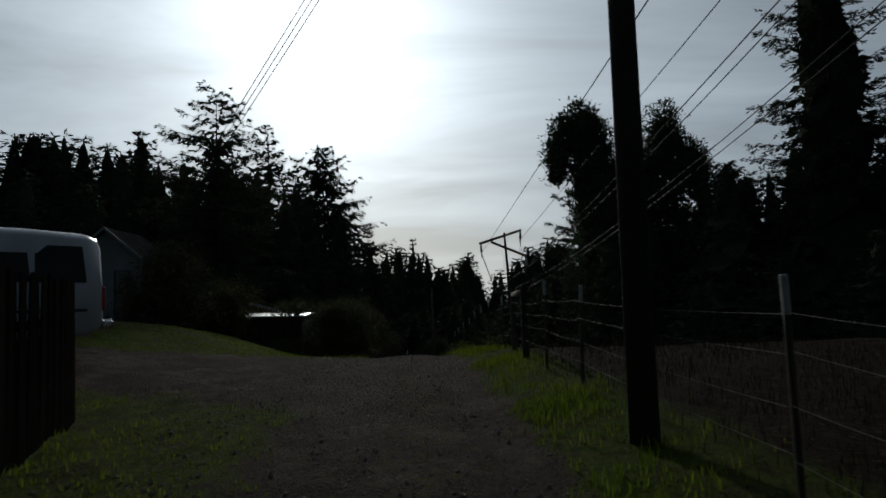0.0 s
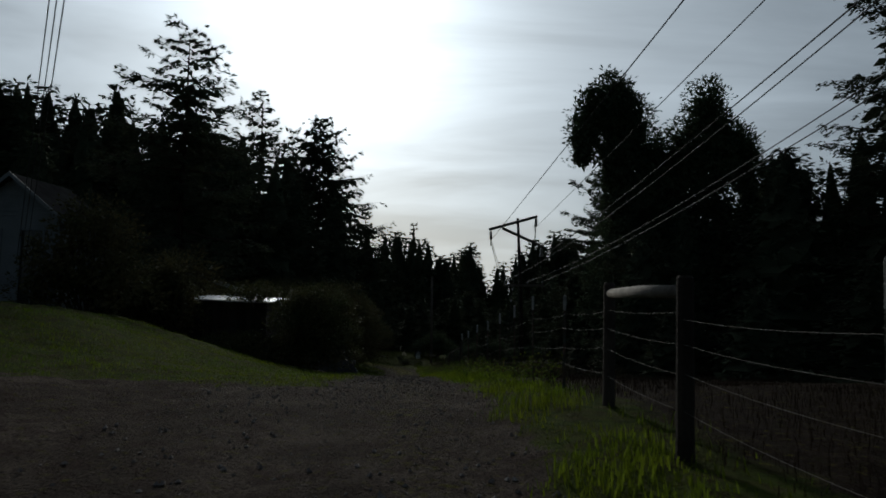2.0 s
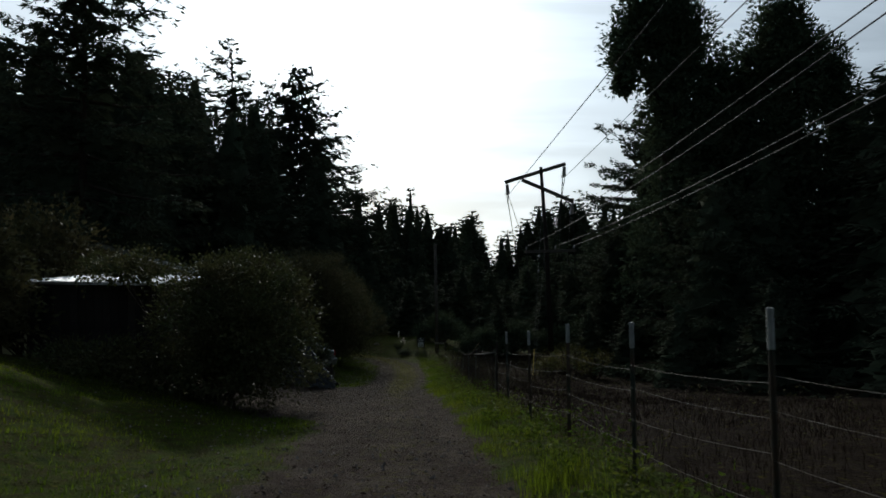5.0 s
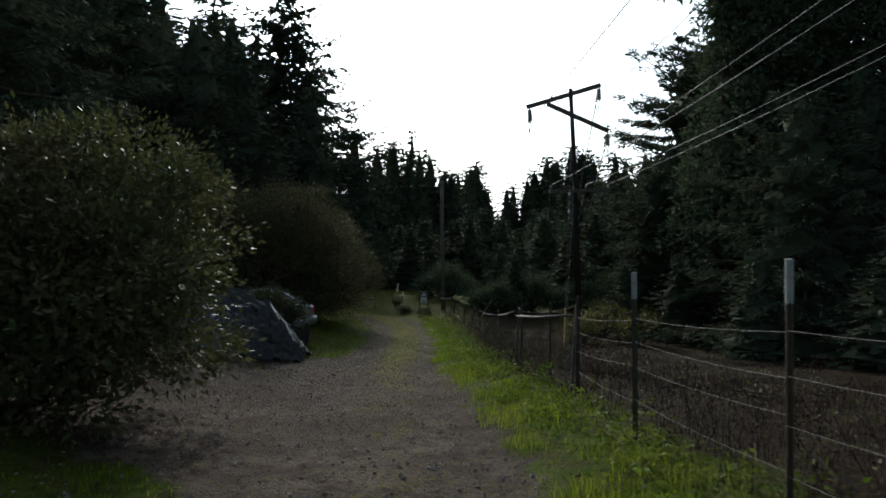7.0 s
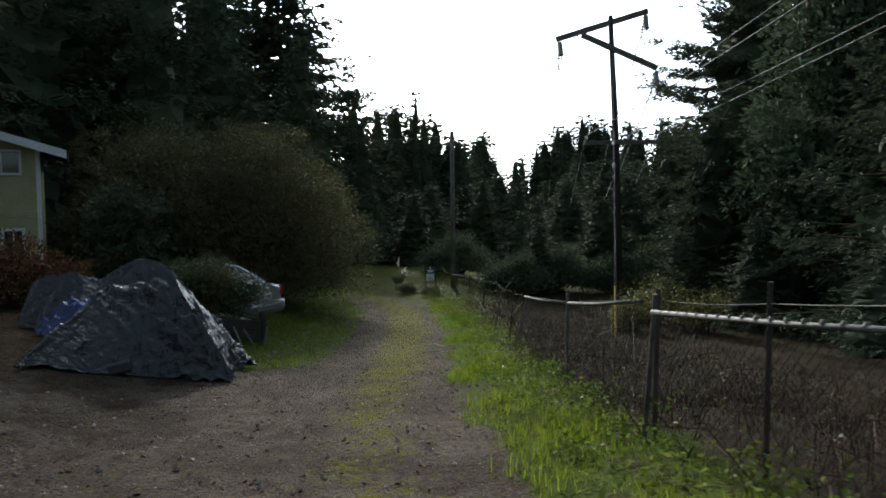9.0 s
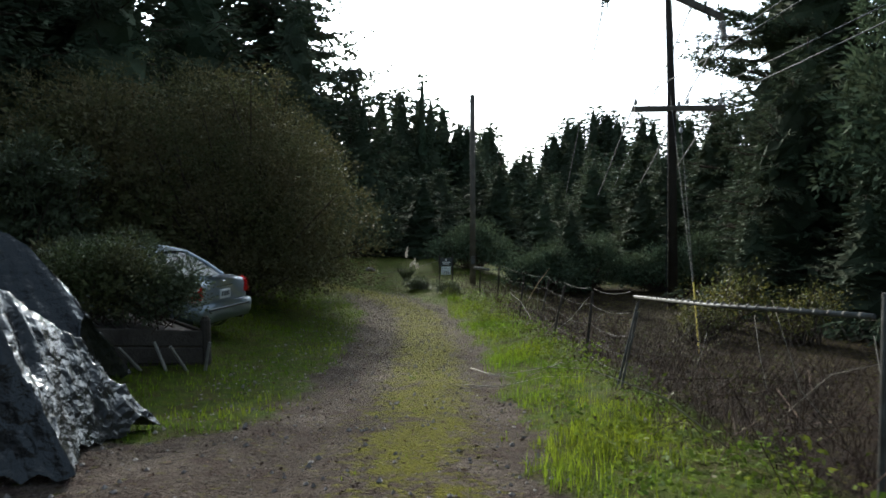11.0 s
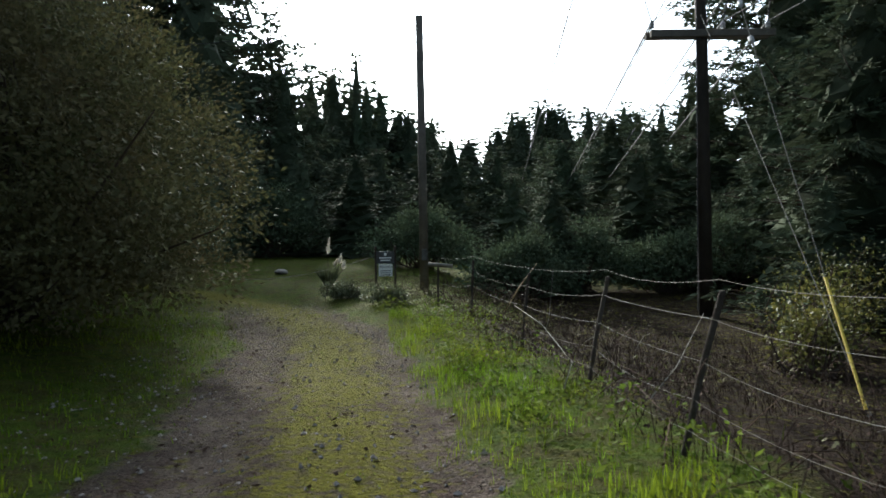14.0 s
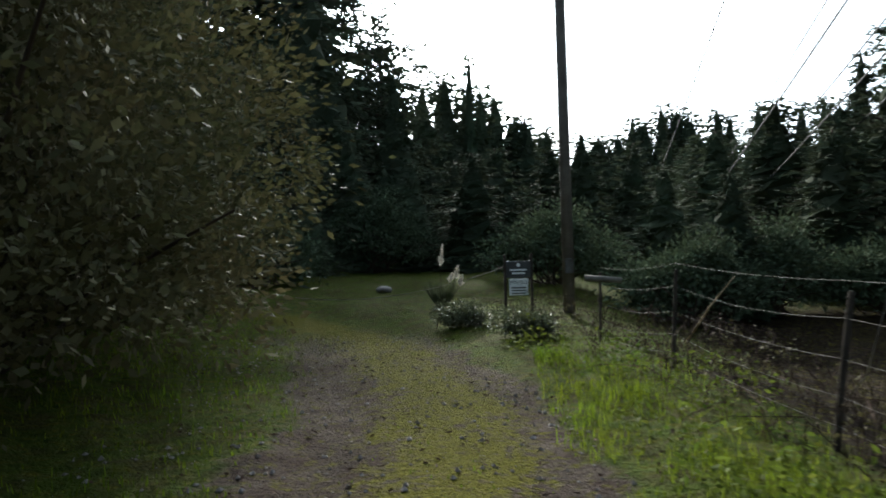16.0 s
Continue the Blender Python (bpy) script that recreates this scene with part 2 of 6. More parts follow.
def box(sx, sy, sz, cx=0, cy=0, cz=0, b=0.01):
    """A box with its edges bevelled by b."""
    bm = bmesh.new()
    bmesh.ops.create_cube(bm, size=1.0, matrix=Matrix.Translation((cx, cy, cz)) @ Matrix.Diagonal((sx, sy, sz, 1)))
    if b:
        bmesh.ops.bevel(bm, geom=bm.edges[:], offset=min(b, sx / 3, sy / 3, sz / 3), segments=1, affect="EDGES")
    bm.verts.index_update()
    g = [tuple(v.co) for v in bm.verts], [tuple(v.index for v in f.verts) for f in bm.faces]
    bm.free()
    return np.array(g[0]), g[1]


def tube(points, radii, n=8, caps=True):
    """A round bar along points."""
    P = np.asarray(points, float)
    R = np.full(len(P), radii, float) if np.isscalar(radii) else np.asarray(radii, float)
    T = np.gradient(P, axis=0)
    T /= np.linalg.norm(T, axis=1)[:, None] + 1e-9
    ref = np.where(np.abs(T[:, 2:3]) > 0.9, [[1.0, 0, 0]], [[0, 0, 1.0]])
    A = np.cross(T, ref)
    A /= np.linalg.norm(A, axis=1)[:, None] + 1e-9
    B = np.cross(T, A)
    ang = np.arange(n) * 2 * math.pi / n
    ring = P[:, None] + R[:, None, None] * (A[:, None] * np.cos(ang)[None, :, None] + B[:, None] * np.sin(ang)[None, :, None])
    V = ring.reshape(-1, 3)
    F = [(i * n + j, i * n + (j + 1) % n, (i + 1) * n + (j + 1) % n, (i + 1) * n + j) for i in range(len(P) - 1) for j in range(n)]
    if caps:
        F += [tuple(range(n))[::-1], tuple((len(P) - 1) * n + j for j in range(n))]
    return V, F


def kites(P, D, L, W, rng):
    """Small pointed leaves or needle sprays: at P, along D."""
    n = len(P)
    S = np.cross(D, rng.normal(size=(n, 3)))
    S /= np.linalg.norm(S, axis=1)[:, None] + 1e-9
    L, W = np.broadcast_to(L, n)[:, None], np.broadcast_to(W, n)[:, None]
    V = np.stack([P, P + D * L * 0.45 + S * W / 2, P + D * L, P + D * L * 0.45 - S * W / 2], 1).reshape(-1, 3)
    return V, np.arange(4 * n).reshape(n, 4)


def unit(v):
    return v / (np.linalg.norm(v, axis=-1, keepdims=True) + 1e-9)


def smooth(t):
    t = np.clip(t, 0, 1)
    return t * t * (3 - 2 * t)


# ---- the lie of the land ----
PROFILE_Y = [-60, -20, 0, 4.47, 8.37, 12.88, 17.09, 21.11, 26.95, 31.08, 34.71, 38.03, 45.09, 49.52, 53.35, 55.76, 60.39, 68.42, 78.43, 100.46, 130, 160, 900]
PROFILE_Z = [0.0, 0.0, 0.07, 0.18, 0.21, 0.27, 0.24, -0.01, -0.61, -1.0, -1.4, -1.75, -2.64, -3.15, -3.51, -3.71, -4.02, -4.3, -4.17, -4.8, -10.0, -12.0, -40]
fine_y = np.linspace(-60, 900, 4801)
fine_z = np.interp(fine_y, PROFILE_Y, PROFILE_Z)
fine_z = np.convolve(np.pad(fine_z, 8, mode="edge"), np.ones(17) / 17, mode="valid")
ROAD = np.array([(-0.2, -60), (-0.2, 0), (-0.47, 8.07), (-0.82, 17.09), (-1.34, 27.15), (-1.67, 34.2), (-2.01, 40.25), (-2.44, 45.29), (-2.43, 50.33), (-2.56, 56.37), (-3.05, 62.39), (-4.45, 66.91), (-7.04, 70.42), (-11.84, 72.93), (-19.84, 74.43), (-59.84, 76.43)], float)


def noise_grid(x, y, s, seed=0.0):
    """Cheap smooth noise in the plane, about -1 to 1."""
    a = np.sin(x * 1.7 * s + seed) * np.cos(y * 1.3 * s + seed * 2.1) + 0.6 * np.sin(x * 3.1 * s - y * 2.3 * s + seed * 3.7)
    return (a + 0.5 * np.cos(x * 5.3 * s + y * 4.1 * s + seed) + 0.35 * np.sin(9.1 * s * x - 7.3 * s * y + 1.3 * seed)) / 2.2


def road_distance(x, y):
    """Signed distance from the track's middle line (right positive)."""
    best, sign = np.full(np.shape(x), 1e9), np.zeros(np.shape(x))
    for a, b in zip(ROAD[:-1], ROAD[1:]):
        d = b - a
        t = np.clip(((x - a[0]) * d[0] + (y - a[1]) * d[1]) / (d @ d), 0, 1)
        ex, ey = x - a[0] - t * d[0], y - a[1] - t * d[1]
        r = np.hypot(ex, ey)
        side = np.sign(ex * d[1] - ey * d[0])
        near = r < best
        best, sign = np.where(near, r, best), np.where(near, side, sign)
    return best * sign


def ground_z(x, y):
    x, y = np.asarray(x, float), np.asarray(y, float)
    p = np.interp(y, fine_y, fine_z)
    s = road_distance(x, y)
    mid = np.interp(y, ROAD[:12, 1], ROAD[:12, 0])
    plateau = np.interp(y, [-60, 0, 14.08, 25.14, 31.18, 36.22, 40.25, 45.29, 50.33, 58.38, 66.41, 76.43, 95, 130, 900], [0.2, 0.12, 0.79, 1.25, 0.84, -0.18, -0.89, -1.95, -2.61, -3.04, -3.66, -4.19, -3.9, -6.0, -40])
    left = smooth((mid - x - 2.0) / np.interp(y, [35, 46], [8.5, 5.0]))
    z = p + left * (plateau - p)
    drop = np.interp(y, [-60, 34, 46, 60, 75, 120, 900], [0, 0, 0.5, 0.8, 0.8, 0.4, 0])
    z = z - smooth((x - mid - 2.8) / 4.5) * drop
    # ruts, crown and rough verge
    z = z - 0.05 * np.exp(-((np.abs(s) - 0.85) / 0.33) ** 2) * (np.abs(s) < 2.2)
    z = z + 0.09 * smooth((s - 1.1) / 0.9) * np.exp(-np.maximum(s - 2.4, 0) * 0.8)
    rough = smooth((np.abs(s) - 1.2) / 1.5)
    z = z + (0.012 + 0.05 * rough) * noise_grid(x, y, 1.1, 2.0) + 0.018 * (0.25 + rough) * noise_grid(x, y, 4.3, 5.0)
    return z


def gz(x, y):
    return float(ground_z(np.array([x]), np.array([y]))[0])


def axis(dense0, dense1, step, far0, far1):
    mid = np.arange(dense0, dense1 + 1e-6, step)
    lo = [dense0]
    while lo[-1] > far0:
        lo.append(lo[-1] - max(step, (dense0 - lo[-1]) * 0.22 + step))
    hi = [dense1]
    while hi[-1] < far1:
        hi.append(hi[-1] + max(step, (hi[-1] - dense1) * 0.22 + step))
    return np.concatenate([lo[:0:-1], mid, hi[1:]])


gx, gy = axis(-9, 4.5, 0.16, -1500, 1500), axis(0, 74, 0.16, -600, 3000)
X, Y = np.meshgrid(gx, gy)
Z = ground_z(X, Y)
nx, ny = len(gx), len(gy)
idx = np.arange(nx * ny).reshape(ny, nx)
quads = np.stack([idx[:-1, :-1], idx[:-1, 1:], idx[1:, 1:], idx[1:, :-1]], -1).reshape(-1, 4)
ground_me = bpy.data.meshes.new("ground")
ground_me.from_pydata(np.stack([X, Y, Z], -1).reshape(-1, 3).tolist(), [], quads.tolist())
ground_me.polygons.foreach_set("use_smooth", [True] * len(quads))


def cover(x, y):
    """How much gravel, moss, bare soil and dry grass cover the ground at a place."""
    s = road_distance(x, y)
    wob = 0.22 * noise_grid(x, y, 1.5, 1.0) + 0.12 * noise_grid(x, y, 4.5, 3.0)
    late = smooth((y - 43) / 8)
    half_r = 1.42 - 0.1 * late
    half_l = 1.5 + 0.1 * late * (1 - smooth((y - 58) / 6)) + 3.2 * smooth((y - 33.5) / 4) * (1 - smooth((y - 46) / 3))
    gravel = smooth((half_r - s + wob) / 0.35) * smooth((half_l + s + wob) / 0.5)
    apron = smooth((19.5 + 0.55 * (x + 4) - y + wob * 2) / 1.0) * smooth((y - 9.0 + 0.6 * (x + 3.5)) / 1.5) * (x < 0)
    gravel = np.maximum(gravel, apron * smooth((13 + x) / 4))
    moss = np.exp(-((s - 0.17 + 0.8 * wob) / (0.34 + 0.22 * late)) ** 2) * (0.3 + 0.75 * smooth((y - 36) / 10)) * (y > -2)
    moss = moss * np.clip(0.62 + 0.26 * late + 0.7 * noise_grid(x, y, 2.3, 8.0) + 0.45 * noise_grid(x, y, 6.5, 2.0), 0.05, 1.2)
    moss = moss * (1 - 0.55 * np.exp(-((np.abs(s - 0.12) - 0.9) / 0.3) ** 2)) + smooth((y - 52) / 12) * 0.14
    moss = moss * (1 + 0.35 * late)
    soil = smooth((-s - 2.9 + wob) / 1.2) * smooth((y - 36) / 3) * (1 - smooth((y - 48.5 - 0.6 * (-s - 3)) / 2))
    dry = smooth((s - 2.2 + wob) / 1.2) * (1 - smooth((y - 72) / 8)) * (1 - smooth((x - 14) / 8)) * (1 - smooth((y - 62) / 5) * (1 - smooth((x - 0.5) / 2.5)))
    gravel = gravel * (1 - 0.75 * smooth((y - 64) / 6))
    return gravel, np.clip(moss, 0, 1), soil, dry


gr, mo, so, dr = cover(X, Y)
for key, val in (("gravel", gr), ("moss", mo), ("soil", so), ("dry", dr)):
    at_ = ground_me.attributes.new(key, "FLOAT", "POINT")
    at_.data.foreach_set("value", val.reshape(-1).astype(np.float32))

GROUND = bpy.data.materials.new("ground_cover")
GROUND.use_nodes = True
nt = GROUND.node_tree
bsdf = nt.nodes["Principled BSDF"]
bsdf.inputs["Roughness"].default_value = 0.95
bsdf.inputs["Specular IOR Level"].default_value = 0.02
tc = nt.nodes.new("ShaderNodeTexCoord")


def gnoise(scale, detail=6.0, kind="ShaderNodeTexNoise"):
    n = nt.nodes.new(kind)
    n.inputs["Scale"].default_value = scale
    if "Detail" in n.inputs:
        n.inputs["Detail"].default_value = detail
    nt.links.new(tc.outputs["Object"], n.inputs["Vector"])
    return n


def gramp(src, stops):
    r = nt.nodes.new("ShaderNodeValToRGB")
    e = r.color_ramp.elements
    while len(e) < len(stops):
        e.new(0.5)
    for el, (p, c) in zip(e, stops):
        el.position, el.color = p, (*c, 1)
    nt.links.new(src, r.inputs["Fac"])
    return r.outputs["Color"]


def gmix(a, b, fac):
    m = nt.nodes.new("ShaderNodeMix")
    m.data_type = "RGBA"
    nt.links.new(a, m.inputs["A"])
    nt.links.new(b, m.inputs["B"])
    nt.links.new(fac, m.inputs["Factor"])
    return m.outputs["Result"]


def gfac(name, noise_out, width=0.45):
    """An attribute's edge broken up by noise."""
    a = nt.nodes.new("ShaderNodeAttribute")
    a.attribute_name = name
    add = nt.nodes.new("ShaderNodeMath")
    add.operation = "ADD"
    nt.links.new(a.outputs["Fac"], add.inputs[0])
    nt.links.new(noise_out, add.inputs[1])
    r = nt.nodes.new("ShaderNodeMapRange")
    r.inputs["From Min"].default_value, r.inputs["From Max"].default_value = 1.0 - width / 2, 1.0 + width / 2
    nt.links.new(add.outputs[0], r.inputs["Value"])
    return r.outputs["Result"]


n_mid, n_fine, n_big, n_patch = gnoise(7.0), gnoise(38.0), gnoise(0.9), gnoise(3.2)
stones = gnoise(24.0, kind="ShaderNodeTexVoronoi")
grass_c = gramp(n_mid.outputs["Fac"], [(0.3, (0.026, 0.042, 0.006)), (0.55, (0.055, 0.077, 0.01)), (0.75, (0.078, 0.082, 0.018))])
worn_c = gramp(n_fine.outputs["Fac"], [(0.32, (0.028, 0.022, 0.01)), (0.68, (0.075, 0.06, 0.025))])
grass_c = gmix(grass_c, worn_c, gramp(n_patch.outputs["Fac"], [(0.42, (0.0,) * 3), (0.62, (0.7,) * 3)]))
gravel_c = gramp(stones.outputs["Color"], [(0.1, (0.008, 0.006, 0.005)), (0.5, (0.026, 0.0195, 0.0155)), (0.92, (0.12, 0.095, 0.078))])
dirt_c = gramp(n_fine.outputs["Fac"], [(0.3, (0.011, 0.008, 0.006)), (0.7, (0.042, 0.031, 0.024))])
gravel_c = gmix(dirt_c, gravel_c, gramp(n_big.outputs["Fac"], [(0.35, (0.2,) * 3), (0.65, (0.9,) * 3)]))
reddish = gramp(n_fine.outputs["Fac"], [(0.32, (0.012, 0.0075, 0.006)), (0.7, (0.075, 0.05, 0.042))])
gravel_c = gmix(gravel_c, reddish, gramp(n_patch.outputs["Fac"], [(0.45, (0.0,) * 3), (0.62, (0.75,) * 3)]))
moss_c = gramp(n_fine.outputs["Fac"], [(0.32, (0.042, 0.04, 0.006)), (0.52, (0.11, 0.105, 0.009)), (0.68, (0.075, 0.058, 0.02))])
soil_c = gramp(n_mid.outputs["Fac"], [(0.3, (0.045, 0.03, 0.02)), (0.7, (0.095, 0.065, 0.043))])
dry_c = gramp(n_mid.outputs["Fac"], [(0.3, (0.014, 0.0095, 0.0075)), (0.55, (0.026, 0.0175, 0.013)), (0.75, (0.026, 0.025, 0.011))])
col = gmix(grass_c, dry_c, gfac("dry", n_mid.outputs["Fac"]))
col = gmix(col, soil_c, gfac("soil", n_mid.outputs["Fac"]))
col = gmix(col, gravel_c, gfac("gravel", n_mid.outputs["Fac"]))
spread = nt.nodes.new("ShaderNodeMapRange")
spread.inputs["From Min"].default_value, spread.inputs["From Max"].default_value = 0.36, 0.64
spread.inputs["To Min"].default_value, spread.inputs["To Max"].default_value = 0.0, 0.85
spread.clamp = False
n_tuft = gnoise(11.0, 8.0)
nt.links.new(n_tuft.outputs["Fac"], spread.inputs["Value"])
col = gmix(col, moss_c, gfac("moss", spread.outputs["Result"], 0.7))
nt.links.new(col, bsdf.inputs["Base Color"])
bumpn = nt.nodes.new("ShaderNodeBump")
bumpn.inputs["Strength"].default_value, bumpn.inputs["Distance"].default_value = 1.0, 0.045
hsum = nt.nodes.new("ShaderNodeMath")
hsum.operation = "SUBTRACT"
nt.links.new(n_fine.outputs["Fac"], hsum.inputs[0])
nt.links.new(stones.outputs["Distance"], hsum.inputs[1])
nt.links.new(hsum.outputs[0], bumpn.inputs["Height"])
nt.links.new(bumpn.outputs[0], bsdf.inputs["Normal"])
ground_me.materials.append(GROUND)
ground = tagged(new("ground", ground_me), "sloping gravel track with mossy crown between grass verges", "ground", kind="structure")


# ---- trees and shrubs ----
def conifer_geo(seed, H, R, whorls=26, density=26.0, bare=0.12, top_pow=0.85, leaf=0.5, gap=0.25, core=0.6, wide=0.36, fine=1.5, limb=0.8, droop=0.3, stubs=0):
    """A fir or pine: tapered trunk, limbs in uneven whorls, side twigs on the limbs and needle sprays on the twigs."""
    rng = np.random.default_rng(seed)
    wob = np.cumsum(rng.normal(0, 0.06, (9, 2)), 0) * H / 25
    hs = np.linspace(0, H, 9)
    tr = max(0.12, H * 0.014)
    spine = np.column_stack([wob, hs])
    wood = [tube(spine, np.linspace(tr, 0.03, 9), 8)]
    P, D, LL = [], [], []
    for h in np.linspace(bare * H, H * 0.985, whorls):
        h = min(h + rng.normal(0, 0.25) * H * (1 - bare) / whorls, H * 0.99)
        q = max(0.0, 1 - (h - bare * H) / (H * (1 - bare)))
        r0 = R * (q ** top_pow) + 0.2
        c = np.array([np.interp(h, hs, spine[:, 0]), np.interp(h, hs, spine[:, 1]), h])
        k = rng.integers(4, 7)
        az0 = rng.uniform(0, 6.28)
        for j in range(k):
            if rng.random() < gap * 0.5:
                continue
            r = r0 * rng.uniform(1 - gap * 1.3, 1.2)
            az = az0 + j * 6.28 / k + rng.normal(0, 0.35)
            up = 0.45 * (1 - q) ** 1.5 - 0.1 * q + rng.normal(0, 0.1)
            o = np.array([math.cos(az), math.sin(az), up])
            side = np.array([-o[1], o[0], 0]) / math.hypot(o[0], o[1])
            hook = rng.uniform(0.02, 0.14) * r

            def along(t):
                t = np.asarray(t, float)[..., None]
                return c + o * r * t + np.array([0, 0, 1.0]) * (hook * (2.2 * t * t - 1.9 * t))
            if r > limb:
                wood.append(tube(along([0, 0.35, 0.7, 1.0]), [max(0.02, r * 0.017), max(0.014, r * 0.012), max(0.01, r * 0.007), 0.006], 4, False))
            n = int(fine * density * (r + 0.25) ** 1.25) + 5
            nb = max(3, int(3.2 * r) + 2)
            sb = np.sort(rng.random(nb) ** 0.7)
            sb[-1] = 1.0
            hand = np.where(np.arange(nb) % 2, 1.0, -1.0)
            hand[-1] = 0.0
            lb = (0.36 * r * (1.08 - sb) + 0.16 + 0.06 * r) * rng.uniform(0.6, 1.3, nb)
            sag = rng.uniform(0.5, 1.5, nb) * droop
            b = rng.choice(nb, n, p=(lb + 0.05) / (lb + 0.05).sum())
            t = rng.random(n) ** 0.8
            tw = unit(o * 0.75 + side * hand[:, None] * 0.85)
            pos = along(sb[b]) + tw[b] * (lb[b] * t)[:, None]
            pos[:, 2] += -sag[b] * lb[b] * t ** 2 + rng.normal(0, 0.02 + 0.012 * r, n)
            fan = np.cross(tw[b], [0, 0, 1.0]) * rng.choice([-1.0, 1.0], n)[:, None]
            d = unit(tw[b] * 0.8 + fan * rng.uniform(0, 0.8, n)[:, None] + np.column_stack([rng.normal(0, 0.15, (n, 2)), rng.normal(-0.9 * droop, 0.28, n)]))
            P.append(pos), D.append(d), LL.append(rng.uniform(0.6, 1.3, n) * leaf * fine ** -0.7)
    for i in range(stubs):
        h, az = H * rng.uniform(bare * 0.45, bare * 1.1), rng.uniform(0, 6.28)
        a = np.array([np.interp(h, hs, spine[:, 0]), np.interp(h, hs, spine[:, 1]), h])
        wood.append(tube([a, a + np.array([math.cos(az), math.sin(az), rng.normal(0.05, 0.15)]) * rng.uniform(0.6, 2.4)], [0.05, 0.012], 4, False))
    P, D, LL = np.concatenate(P), np.concatenate(D), np.concatenate(LL)
    crown = kites(P, D, LL, LL * wide, rng)
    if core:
        # large needle sprays added close to the trunk, filling the crown against the sky
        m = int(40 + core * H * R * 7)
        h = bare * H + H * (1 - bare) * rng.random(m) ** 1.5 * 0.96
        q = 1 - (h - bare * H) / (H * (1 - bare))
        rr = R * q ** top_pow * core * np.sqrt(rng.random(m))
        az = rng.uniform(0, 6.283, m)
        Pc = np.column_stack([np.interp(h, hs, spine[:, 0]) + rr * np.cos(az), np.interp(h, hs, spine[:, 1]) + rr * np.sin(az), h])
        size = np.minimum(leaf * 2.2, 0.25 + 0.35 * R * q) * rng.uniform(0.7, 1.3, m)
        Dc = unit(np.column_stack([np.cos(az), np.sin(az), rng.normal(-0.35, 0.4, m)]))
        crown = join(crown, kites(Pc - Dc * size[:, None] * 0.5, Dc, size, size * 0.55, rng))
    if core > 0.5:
        # ragged solid shell added in close-grown crowns as their dark inside; it blocks sky
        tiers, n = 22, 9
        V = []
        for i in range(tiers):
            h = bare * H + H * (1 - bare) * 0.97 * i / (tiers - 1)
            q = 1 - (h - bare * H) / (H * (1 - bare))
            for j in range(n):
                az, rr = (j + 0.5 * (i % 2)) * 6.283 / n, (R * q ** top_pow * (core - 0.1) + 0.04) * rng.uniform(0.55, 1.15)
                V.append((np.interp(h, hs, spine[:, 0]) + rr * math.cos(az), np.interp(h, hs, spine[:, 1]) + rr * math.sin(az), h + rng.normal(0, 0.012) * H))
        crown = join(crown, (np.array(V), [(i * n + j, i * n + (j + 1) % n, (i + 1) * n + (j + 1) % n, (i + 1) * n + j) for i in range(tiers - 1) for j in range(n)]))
    return wood[0], (join(*wood[1:]) if len(wood) > 1 else None), crown


def clump_geo(seed, lumps, clumps, per, clump_r, leaf, width=0.45, stems=30, root=(0, 0, 0), inner=0.25, droop=0.0, stem_r=0.03, core=1.0, root_z=0.0):
    """Foliage of shrubs and round-headed trees: leaves in clumps over several lobes, with stems that carry them."""
    rng = np.random.default_rng(seed)
    Lm = np.array(lumps, float)
    area = (Lm[:, 3] * Lm[:, 4] * Lm[:, 5]) ** 0.667
    pick = rng.choice(len(Lm), clumps, p=area / area.sum())
    u = unit(rng.normal(size=(clumps, 3)))
    u[:, 2] = np.where(u[:, 2] < -0.45, -u[:, 2], u[:, 2])
    rad = rng.uniform(0.86, 1.08, clumps)
    rad[: int(clumps * inner)] = rng.uniform(0.3, 0.8, int(clumps * inner))
    C = Lm[pick, :3] + u * Lm[pick, 3:] * rad[:, None]
    sz = clump_r * rng.uniform(0.6, 1.4, clumps)
    n = clumps * per
    ci = np.repeat(np.arange(clumps), per)
    off = rng.normal(size=(n, 3)) * sz[ci][:, None] * np.array([0.6, 0.6, 0.45])
    P = C[ci] + off
    D = unit(off / clump_r + u[ci] * 0.7 + rng.normal(0, 0.5, (n, 3)) + np.array([0, 0, -droop]))
    L = leaf * rng.uniform(0.6, 1.35, n)
    wood = []
    root = np.array(root, float)
    for k in rng.choice(clumps, min(stems, clumps), replace=False):
        a = root + np.append(rng.normal(0, 0.25, 2), 0)
        m1 = a * 0.45 + C[k] * 0.55 + rng.normal(0, 0.25, 3)
        wood.append(tube([a, m1, C[k]], [stem_r, stem_r * 0.6, stem_r * 0.2], 5, False))
    leaves = kites(P, D, L, L * width, rng)
    if core:
        m = int(clumps * 10 * core)
        pk = rng.choice(len(Lm), m, p=area / area.sum())
        uc = unit(rng.normal(size=(m, 3)))
        Pc = Lm[pk, :3] + uc * Lm[pk, 3:] * rng.uniform(0.35, 0.75, m)[:, None]
        Pc[:, 2] = np.maximum(Pc[:, 2], root_z + 0.1)
        leaves = join(leaves, kites(Pc, unit(rng.normal(size=(m, 3))), leaf * 1.6 * rng.uniform(0.7, 1.2, m), leaf * 0.95, rng))
    return join(*wood), leaves


def plant(name, m, wood, leaves, leafmat, label, category, group="", woodmat=None, woodname="trunk", leafname="crown"):
    t = thing(name, m, label, category, group)
    w = part(woodname, wood, woodmat or BARK, t, smooth=True)
    if woodname == "branchwork":
        tagged(w, kind="stuff")
    part(leafname, leaves, leafmat, t)
    return t


